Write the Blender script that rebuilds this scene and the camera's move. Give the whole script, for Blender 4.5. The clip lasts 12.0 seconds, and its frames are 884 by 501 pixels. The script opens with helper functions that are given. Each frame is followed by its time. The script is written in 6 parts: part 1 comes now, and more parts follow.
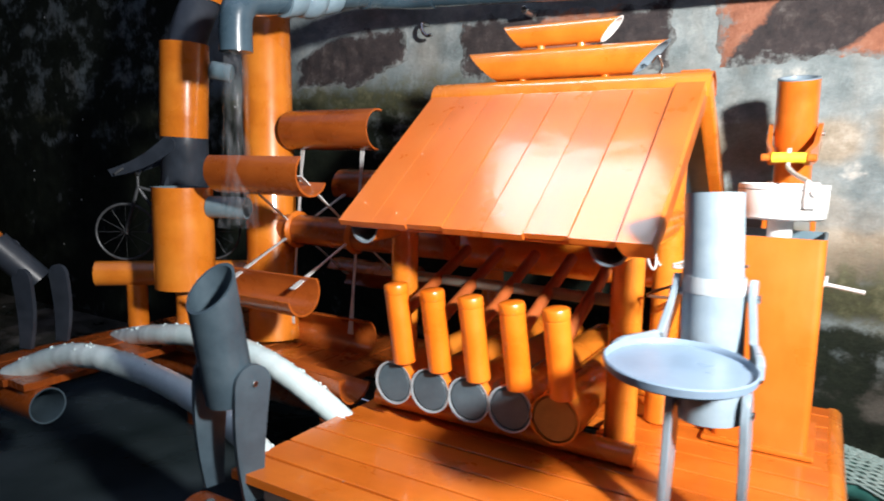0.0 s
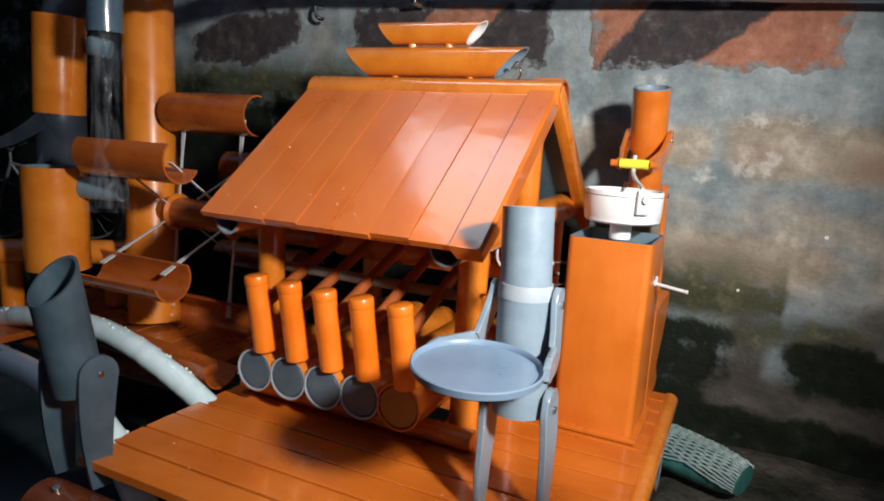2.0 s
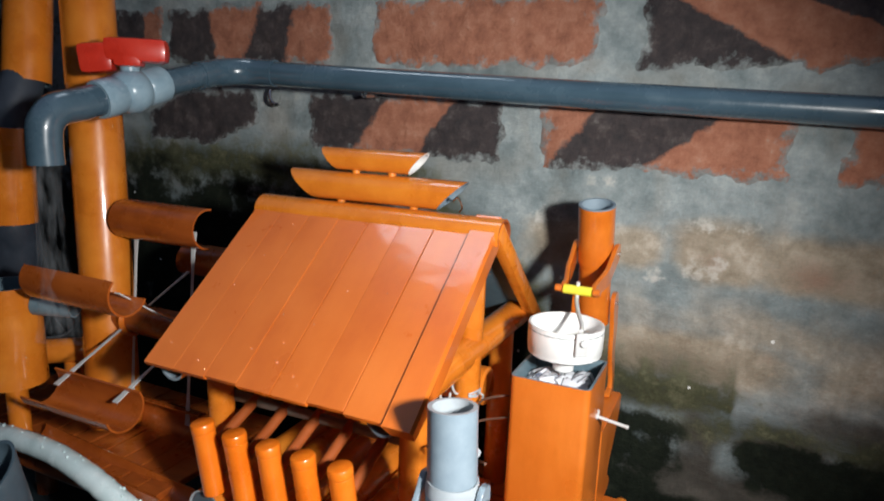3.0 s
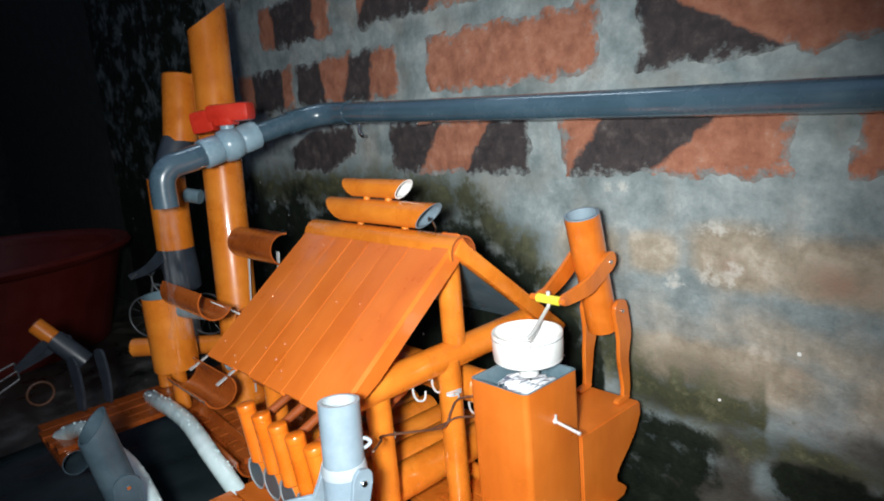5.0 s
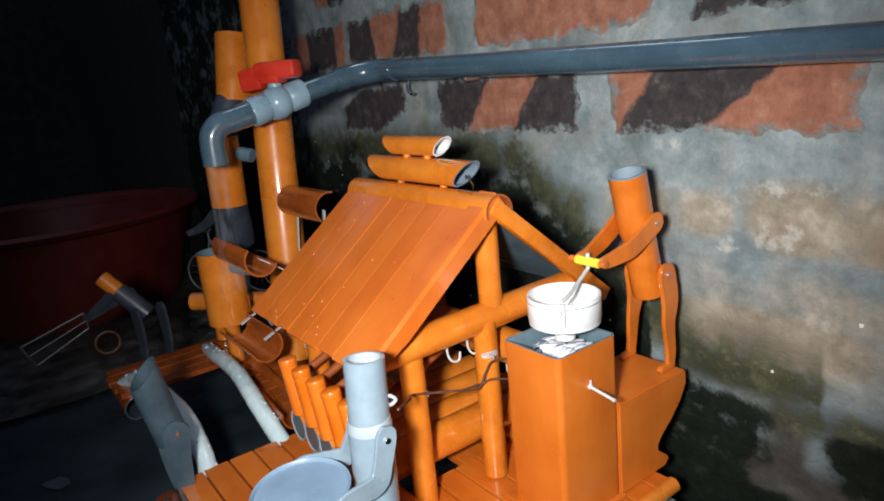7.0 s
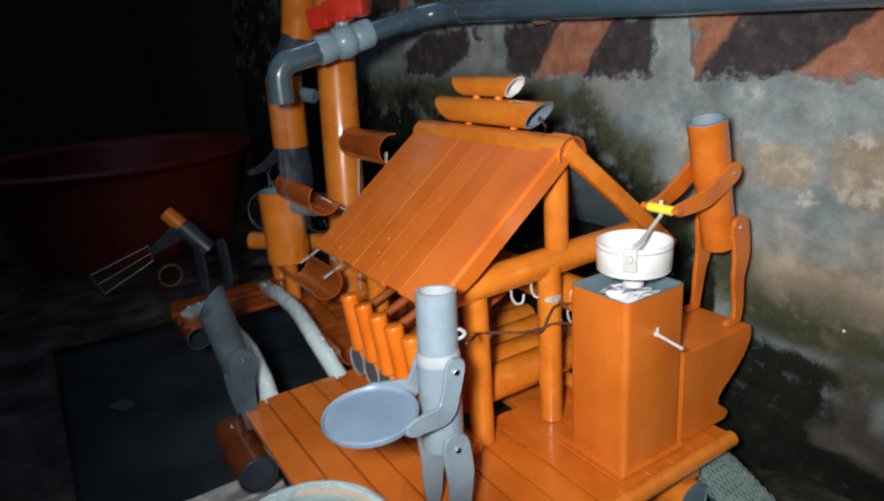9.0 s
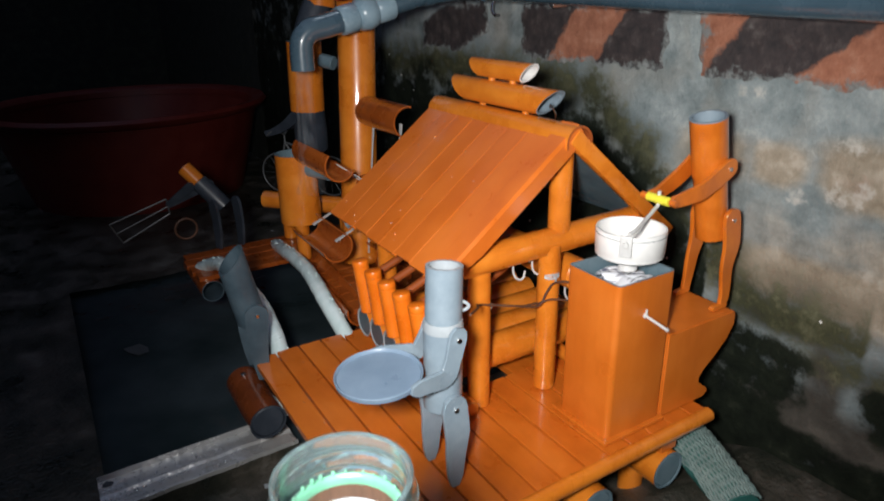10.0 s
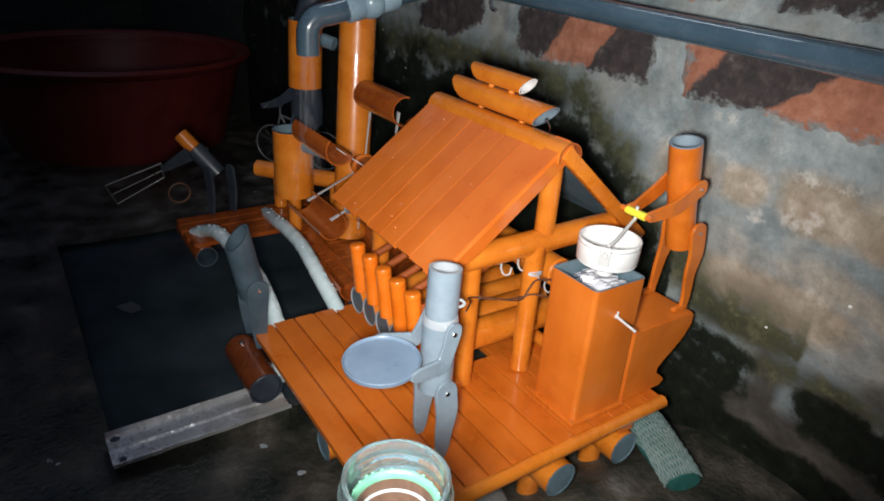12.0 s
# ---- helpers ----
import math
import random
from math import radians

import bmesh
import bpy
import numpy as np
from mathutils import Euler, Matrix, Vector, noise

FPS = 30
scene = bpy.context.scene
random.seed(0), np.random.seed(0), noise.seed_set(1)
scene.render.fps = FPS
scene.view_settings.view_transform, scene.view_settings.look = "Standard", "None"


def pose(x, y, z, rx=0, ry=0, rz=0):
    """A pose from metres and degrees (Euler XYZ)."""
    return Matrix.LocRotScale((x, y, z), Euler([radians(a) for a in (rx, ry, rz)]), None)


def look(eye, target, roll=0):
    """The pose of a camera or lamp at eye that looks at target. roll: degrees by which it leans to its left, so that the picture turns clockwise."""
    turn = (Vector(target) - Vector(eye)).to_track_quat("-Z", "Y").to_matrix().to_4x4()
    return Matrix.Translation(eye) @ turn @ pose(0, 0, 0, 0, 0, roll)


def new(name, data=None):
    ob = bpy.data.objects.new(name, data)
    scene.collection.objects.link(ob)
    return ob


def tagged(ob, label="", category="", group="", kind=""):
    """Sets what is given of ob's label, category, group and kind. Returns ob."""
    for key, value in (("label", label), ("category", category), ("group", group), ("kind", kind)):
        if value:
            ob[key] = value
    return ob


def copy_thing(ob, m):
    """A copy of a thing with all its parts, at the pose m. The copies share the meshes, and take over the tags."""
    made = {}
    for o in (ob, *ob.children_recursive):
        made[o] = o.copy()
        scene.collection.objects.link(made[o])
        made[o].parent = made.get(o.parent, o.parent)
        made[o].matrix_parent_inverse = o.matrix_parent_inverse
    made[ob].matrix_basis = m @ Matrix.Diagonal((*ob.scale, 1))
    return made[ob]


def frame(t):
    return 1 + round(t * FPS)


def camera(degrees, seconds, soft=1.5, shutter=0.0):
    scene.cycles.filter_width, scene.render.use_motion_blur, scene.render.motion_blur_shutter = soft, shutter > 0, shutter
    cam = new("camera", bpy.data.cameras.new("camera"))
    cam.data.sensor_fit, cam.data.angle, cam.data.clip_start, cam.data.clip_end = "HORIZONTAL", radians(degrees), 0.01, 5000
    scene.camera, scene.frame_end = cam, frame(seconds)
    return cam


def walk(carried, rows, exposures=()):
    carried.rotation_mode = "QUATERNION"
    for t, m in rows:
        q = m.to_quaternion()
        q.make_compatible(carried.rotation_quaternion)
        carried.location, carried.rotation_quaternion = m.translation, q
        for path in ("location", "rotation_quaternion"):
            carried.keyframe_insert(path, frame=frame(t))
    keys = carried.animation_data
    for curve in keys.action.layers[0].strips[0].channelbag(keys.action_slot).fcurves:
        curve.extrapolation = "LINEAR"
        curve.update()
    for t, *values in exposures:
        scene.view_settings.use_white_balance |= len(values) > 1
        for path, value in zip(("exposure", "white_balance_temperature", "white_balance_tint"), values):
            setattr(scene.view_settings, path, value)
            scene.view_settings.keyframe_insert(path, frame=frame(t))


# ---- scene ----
PATH = [
    (0, (0.0951, -0.6813, 0.2491), (-0.1595, -0.2564, 0.1817), 1.02),
    (0.5, (0.1255, -0.6765, 0.2644), (-0.1229, -0.2498, 0.1852), 3.00),
    (1, (0.1344, -0.6731, 0.2677), (-0.0824, -0.2274, 0.2020), 1.90),
    (1.5, (0.1501, -0.6750, 0.2650), (-0.0606, -0.2267, 0.1969), 2.27),
    (2, (0.1528, -0.6687, 0.2725), (-0.0569, -0.2235, 0.1838), 3.31),
    (2.5, (0.1584, -0.6526, 0.3290), (-0.0365, -0.2047, 0.2223), 2.80),
    (3, (0.1737, -0.6369, 0.3955), (-0.0288, -0.1921, 0.2902), 2.07),
    (3.5, (0.1946, -0.6494, 0.4066), (-0.0267, -0.2171, 0.2878), 3.60),
    (3.7, (0.2124, -0.6422, 0.4074), (-0.0326, -0.2275, 0.2737), 5.77),
    (5.3, (0.4193, -0.5201, 0.4204), (0.0448, -0.2056, 0.3175), -6.36),
    (5.5, (0.4223, -0.5108, 0.4212), (0.0466, -0.1999, 0.3109), -6.67),
    (6, (0.4228, -0.5146, 0.4053), (0.0439, -0.2088, 0.2920), -5.98),
    (6.5, (0.4118, -0.5173, 0.4064), (0.0217, -0.2322, 0.2780), -6.22),
    (6.7, (0.4098, -0.5143, 0.4084), (0.0162, -0.2329, 0.2815), -5.90),
    (8.3, (0.3915, -0.5280, 0.4120), (-0.0006, -0.2476, 0.2845), -4.90),
    (8.5, (0.3908, -0.5257, 0.4070), (-0.0064, -0.2518, 0.2756), -5.17),
    (9, (0.3961, -0.5390, 0.3959), (-0.0093, -0.2898, 0.2425), -4.12),
    (9.5, (0.4186, -0.5551, 0.3999), (0.0208, -0.3148, 0.2156), -1.69),
    (10, (0.4191, -0.5599, 0.4193), (0.0211, -0.3179, 0.2375), -0.91),
    (10.5, (0.4148, -0.5737, 0.4530), (0.0185, -0.3277, 0.2729), 1.37),
    (11, (0.4286, -0.5896, 0.4585), (0.0440, -0.3391, 0.2601), 2.92),
    (11.5, (0.4382, -0.5985, 0.4711), (0.0642, -0.3393, 0.2639), 3.31),
    (12, (0.4326, -0.6060, 0.4777), (0.0622, -0.3477, 0.2631), 3.90),
]
cam = camera(68.5, 12.0, 1.8, 0.5)
walk(cam, [(t, look(eye, target, roll)) for t, eye, target, roll in PATH],
     [(0.0, 0.54, 6500, 10), (0.5, -0.08, 6500, 10), (1.0, -0.32, 6500, 10), (2.0, -0.44, 6430, 9), (3.0, -0.46, 6400, 8), (3.5, -0.44, 6330, 7),
      (5.5, -0.12, 6120, 4), (6.5, -0.30, 6200, 6), (8.5, -0.52, 6330, 8), (9.5, -0.78, 6450, 9), (10.5, -0.63, 6500, 10), (12.0, -0.57, 6500, 10)])

# ---------------------------------------------------------------- light
world = bpy.data.worlds.new("night")
world.use_nodes = True
world.node_tree.nodes["Background"].inputs[0].default_value = (0.55, 0.65, 1.0, 1)
world.node_tree.nodes["Background"].inputs[1].default_value = 0.26
scene.world = world


def lamp(name, watts, m, colour, cone, blend, size):
    data = bpy.data.lights.new(name, "SPOT")
    data.energy, data.color = watts, colour
    data.spot_size, data.spot_blend, data.shadow_soft_size = radians(cone), blend, size
    ob = new(name, data)
    ob.matrix_world = m
    return ob


# the small torch that lights the place, and a dim room lamp high over the pond, whose image shines on the varnished roof
lamp("torch", 36.5, look((0.395, -0.605, 0.440), (-0.050, -0.180, 0.242)), (1.0, 0.98, 0.96), 84, 1.0, 0.026)
lamp("room_lamp", 8.8, look((-0.395, -0.070, 1.20), (-0.05, -0.25, 0.26)), (0.78, 0.89, 1.0), 44, 0.6, 0.185)


# ---------------------------------------------------------------- materials
def nodes_of(name):
    mat = bpy.data.materials.new(name)
    mat.use_nodes = True
    nt = mat.node_tree
    return mat, nt, nt.nodes["Principled BSDF"]


def node(nt, kind, inputs=None, operation="", attribute_name="", interpolation_type="", data_type=""):
    n = nt.nodes.new(kind)
    if operation:
        n.operation = operation
    if attribute_name:
        n.attribute_name = attribute_name
    if interpolation_type:
        n.interpolation_type = interpolation_type
    if data_type:
        n.data_type = data_type
    for key, value in (inputs or {}).items():
        if isinstance(value, bpy.types.NodeSocket):
            nt.links.new(value, n.inputs[key])
        else:
            n.inputs[key].default_value = value
    return n


def ramp(nt, fac, stops):
    n = nt.nodes.new("ShaderNodeValToRGB")
    n.color_ramp.elements[0].position, n.color_ramp.elements[0].color = stops[0][0], (*stops[0][1], 1)
    n.color_ramp.elements[1].position, n.color_ramp.elements[1].color = stops[-1][0], (*stops[-1][1], 1)
    for pos, col in stops[1:-1]:
        n.color_ramp.elements.new(pos).color = (*col, 1)
    nt.links.new(fac, n.inputs[0])
    return n.outputs[0]


def surface(name, dark, base, light, rough=0.4, metal=0.0, coat=0.0, coat_rough=0.1, grain=(60, 60, 60), bump=0.15,
            bump_size=400, rough_var=0.12, spec=0.5, per_object=0.0, bump_dist=0.0006, wave=0.0):
    """A painted or raw surface: broad stains, fine grain, uneven gloss and a fine relief, all at real size."""
    mat, nt, bsdf = nodes_of(name)
    pos = node(nt, "ShaderNodeTexCoord").outputs["Object"]
    geo = node(nt, "ShaderNodeNewGeometry").outputs["Position"]
    broad = node(nt, "ShaderNodeTexNoise", {"Vector": geo, "Scale": 22.0, "Detail": 5.0, "Roughness": 0.6}).outputs[0]
    stretch = node(nt, "ShaderNodeMapping", {"Vector": pos, "Scale": grain}).outputs[0]
    fine = node(nt, "ShaderNodeTexNoise", {"Vector": stretch, "Scale": 1.0, "Detail": 6.0, "Roughness": 0.65}).outputs[0]
    mixed = node(nt, "ShaderNodeMath", {0: broad, 1: fine}, operation="ADD").outputs[0]
    value = node(nt, "ShaderNodeMath", {0: mixed, 1: 0.5}, operation="MULTIPLY").outputs[0]
    if per_object:
        rnd = node(nt, "ShaderNodeObjectInfo").outputs["Random"]
        off = node(nt, "ShaderNodeMapRange", {"Value": rnd, "To Min": -per_object, "To Max": per_object}).outputs[0]
        value = node(nt, "ShaderNodeMath", {0: value, 1: off}, operation="ADD").outputs[0]
    col = ramp(nt, value, [(0.32, dark), (0.5, base), (0.68, light)])
    nt.links.new(col, bsdf.inputs["Base Color"])
    r = node(nt, "ShaderNodeMapRange", {"Value": broad, "From Min": 0.3, "From Max": 0.7, "To Min": rough - rough_var, "To Max": rough + rough_var}).outputs[0]
    nt.links.new(r, bsdf.inputs["Roughness"])
    bsdf.inputs["Metallic"].default_value = metal
    bsdf.inputs["Specular IOR Level"].default_value = spec
    bsdf.inputs["Coat Weight"].default_value = coat
    bsdf.inputs["Coat Roughness"].default_value = coat_rough
    if bump:
        tiny = node(nt, "ShaderNodeTexNoise", {"Vector": geo, "Scale": float(bump_size), "Detail": 3.0}).outputs[0]
        relief = node(nt, "ShaderNodeMath", {0: tiny, 1: fine}, operation="ADD").outputs[0]
        b = node(nt, "ShaderNodeBump", {"Height": relief, "Strength": bump, "Distance": bump_dist}).outputs[0]
        nt.links.new(b, bsdf.inputs["Normal"])
    if wave:
        sag = node(nt, "ShaderNodeTexNoise", {"Vector": geo, "Scale": 42.0, "Detail": 2.0, "Roughness": 0.5}).outputs[0]
        b = node(nt, "ShaderNodeBump", {"Height": sag, "Strength": wave, "Distance": 0.003}).outputs[0]
        nt.links.new(b, bsdf.inputs["Coat Normal"])
    return mat


O_D, O_B, O_L = (0.54, 0.136, 0.011), (0.68, 0.196, 0.017), (0.78, 0.258, 0.027)
orange_pipe = surface("orange_painted_pipe", O_D, O_B, O_L, 0.30, coat=1.0, coat_rough=0.045, grain=(45, 45, 45), bump=0.10)
orange_x = surface("orange_varnished_plank", (0.47, 0.100, 0.009), (0.60, 0.143, 0.013), (0.68, 0.184, 0.020), 0.34, coat=0.5, coat_rough=0.10, grain=(9, 46, 46), bump=0.12, per_object=0.07, wave=0.06)
orange_slope = surface("orange_varnished_roof_board", (0.57, 0.118, 0.012), (0.66, 0.153, 0.016), (0.72, 0.182, 0.022), 0.36, coat=1.0, coat_rough=0.115, grain=(26, 6, 6), bump=0.05, per_object=0.06, wave=0.13)
orange_up = surface("orange_varnished_box", (0.53, 0.120, 0.011), (0.61, 0.151, 0.015), (0.68, 0.184, 0.021), 0.38, coat=0.25, coat_rough=0.15, grain=(38, 38, 9), bump=0.12)
# wet orange boards; weaker light far from the torch is put into the colour
orange_dimmed = surface("wet_orange_board_dimmed", (0.22, 0.046, 0.008), (0.34, 0.074, 0.011), (0.44, 0.105, 0.016), 0.30, coat=0.4, coat_rough=0.12, grain=(30, 120, 120), bump=0.2, per_object=0.08)
brown_orange = surface("dark_brown_orange_pipe", (0.10, 0.024, 0.008), (0.17, 0.040, 0.011), (0.25, 0.06, 0.016), 0.28, coat=0.4, grain=(50, 50, 50), bump=0.15)
orange_flat = surface("orange_painted_flat_pvc", (0.48, 0.105, 0.008), (0.63, 0.152, 0.012), (0.74, 0.20, 0.018), 0.36, coat=0.9, coat_rough=0.06, grain=(70, 70, 40))
orange_bright = surface("bright_orange_paint", (0.72, 0.140, 0.006), (0.86, 0.190, 0.010), (0.92, 0.24, 0.018), 0.33, coat=0.7, coat_rough=0.1, grain=(50, 50, 50), bump=0.08)
brown_rod = surface("brown_stained_rod", (0.20, 0.045, 0.010), (0.32, 0.075, 0.016), (0.44, 0.11, 0.025), 0.45, grain=(80, 12, 80))
grey_light = surface("light_grey_pvc", (0.182, 0.238, 0.285), (0.224, 0.288, 0.338), (0.28, 0.347, 0.398), 0.32, grain=(60, 60, 60), bump=0.08)
collar_white = surface("scuffed_white_paint", (0.30, 0.34, 0.365), (0.38, 0.42, 0.445), (0.48, 0.51, 0.53), 0.4, grain=(60, 60, 60), bump=0.1)
wire_dark = surface("dark_thin_wire", (0.035, 0.04, 0.045), (0.06, 0.065, 0.07), (0.10, 0.105, 0.11), 0.45, metal=0.3, grain=(90, 90, 90), bump=0.05)
tray_blue = surface("blue_grey_tray_plastic", (0.155, 0.222, 0.305), (0.188, 0.262, 0.352), (0.23, 0.308, 0.40), 0.36, grain=(40, 40, 40), bump=0.08)
grey_mid = surface("blue_grey_pvc", (0.085, 0.135, 0.165), (0.125, 0.190, 0.225), (0.18, 0.250, 0.285), 0.36, grain=(60, 60, 60), bump=0.08)
grey_dark = surface("dark_grey_paint", (0.036, 0.058, 0.076), (0.056, 0.088, 0.112), (0.082, 0.122, 0.150), 0.42, grain=(60, 60, 60), bump=0.10)
slate_plug = surface("slate_grey_plug", (0.055, 0.085, 0.105), (0.080, 0.122, 0.148), (0.115, 0.165, 0.195), 0.38, grain=(60, 60, 60), bump=0.12)
grey_black = surface("blackish_grey_paint", (0.020, 0.026, 0.036), (0.034, 0.043, 0.058), (0.055, 0.066, 0.084), 0.42, grain=(60, 60, 60), bump=0.10)
grey_pipe = surface("slate_grey_water_pipe", (0.042, 0.076, 0.104), (0.058, 0.102, 0.138), (0.084, 0.138, 0.178), 0.26, coat=1.0, coat_rough=0.06, grain=(9, 60, 60), bump=0.08)
grey_fitting = surface("pale_grey_pipe_fitting", (0.18, 0.28, 0.35), (0.24, 0.35, 0.42), (0.31, 0.43, 0.50), 0.33, grain=(60, 60, 60), bump=0.08)
white_plastic = surface("white_plastic", (0.72, 0.72, 0.70), (0.82, 0.82, 0.80), (0.87, 0.87, 0.86), 0.35, grain=(40, 40, 40), bump=0.06)
white_hose = surface("white_wet_hose", (0.52, 0.67, 0.67), (0.68, 0.82, 0.82), (0.78, 0.88, 0.88), 0.25, coat=0.5, coat_rough=0.05, grain=(50, 50, 50), bump=0.25, bump_size=260)
red_plastic = surface("red_plastic", (0.42, 0.02, 0.01), (0.58, 0.032, 0.016), (0.66, 0.05, 0.025), 0.3, coat=0.3, grain=(50, 50, 50), bump=0.05)
tub_red = surface("old_red_tub_plastic", (0.10, 0.011, 0.008), (0.14, 0.017, 0.012), (0.17, 0.025, 0.016), 0.42, grain=(12, 12, 3), bump=0.1)
yellow_plastic = surface("yellow_sleeve_plastic", (0.72, 0.62, 0.03), (0.82, 0.74, 0.05), (0.88, 0.82, 0.10), 0.4, grain=(80, 80, 80), bump=0.05)
steel = surface("bright_steel", (0.55, 0.55, 0.54), (0.70, 0.70, 0.69), (0.80, 0.80, 0.79), 0.25, metal=1.0, grain=(90, 90, 90), bump=0.05)
worn_metal = surface("wet_aluminium", (0.50, 0.51, 0.50), (0.70, 0.70, 0.69), (0.86, 0.86, 0.84), 0.30, metal=0.55, grain=(40, 10, 40), bump=0.45, bump_size=130, bump_dist=0.002)
brown_wire = surface("rusty_wire", (0.05, 0.022, 0.012), (0.09, 0.038, 0.02), (0.15, 0.06, 0.03), 0.6, grain=(90, 90, 90))
wire_grey = surface("dull_grey_wire", (0.07, 0.075, 0.08), (0.11, 0.115, 0.12), (0.16, 0.165, 0.17), 0.45, metal=0.4, grain=(90, 90, 90), bump=0.05)
strap_white = surface("pale_spoke_wire", (0.42, 0.42, 0.42), (0.55, 0.55, 0.54), (0.68, 0.68, 0.66), 0.4, grain=(90, 90, 90), bump=0.05)
grey_film = surface("dull_grey_film", (0.045, 0.05, 0.055), (0.07, 0.078, 0.085), (0.10, 0.11, 0.12), 0.5, grain=(60, 60, 60), bump=0.3)
paper_white = surface("crumpled_paper", (0.62, 0.64, 0.70), (0.76, 0.78, 0.82), (0.84, 0.85, 0.88), 0.6, grain=(120, 120, 120), bump=0.4)
net_green = surface("teal_plastic_net", (0.015, 0.085, 0.072), (0.035, 0.15, 0.13), (0.08, 0.24, 0.21), 0.45, grain=(90, 90, 90), bump=0.2)
net_white = surface("whitish_plastic_strand", (0.11, 0.18, 0.165), (0.19, 0.265, 0.25), (0.29, 0.37, 0.345), 0.45, grain=(90, 90, 90), bump=0.2)
green_plastic = surface("mint_green_plastic", (0.075, 0.23, 0.145), (0.105, 0.29, 0.19), (0.15, 0.37, 0.25), 0.3, grain=(60, 60, 60), bump=0.03)
stump_wood = surface("dark_wood", (0.05, 0.028, 0.018), (0.10, 0.055, 0.035), (0.16, 0.09, 0.055), 0.6, grain=(140, 140, 14), bump=0.4)


def glass(name, colour, rough=0.02, ior=1.45, clear=1.0):
    mat, nt, bsdf = nodes_of(name)
    bsdf.inputs["Base Color"].default_value = (*colour, 1)
    bsdf.inputs["Transmission Weight"].default_value = clear
    bsdf.inputs["Roughness"].default_value = rough
    bsdf.inputs["IOR"].default_value = ior
    return mat


jar_glass = glass("bluish_glass", (0.72, 0.93, 0.96), 0.025, 1.45, 0.935)
water_bead = glass("water_bead", (0.95, 0.97, 0.98), 0.05, 1.33, 0.85)


def stream_material():
    """Thin broken water: mostly clear, with glints where its surface turns."""
    mat, nt, bsdf = nodes_of("falling_water")
    geo = node(nt, "ShaderNodeNewGeometry").outputs["Position"]
    long = node(nt, "ShaderNodeMapping", {"Vector": geo, "Scale": (1.0, 1.0, 0.22)}).outputs[0]
    n = node(nt, "ShaderNodeTexNoise", {"Vector": long, "Scale": 160.0, "Detail": 3.0}).outputs[0]
    bsdf.inputs["Base Color"].default_value = (0.42, 0.45, 0.48, 1)
    bsdf.inputs["Roughness"].default_value = 0.06
    nt.links.new(node(nt, "ShaderNodeBump", {"Height": n, "Strength": 0.9, "Distance": 0.003}).outputs[0], bsdf.inputs["Normal"])
    nt.links.new(node(nt, "ShaderNodeMapRange", {"Value": n, "From Min": 0.40, "From Max": 0.72, "To Min": 0.0, "To Max": 0.13}).outputs[0], bsdf.inputs["Alpha"])
    return mat


water_clear = stream_material()


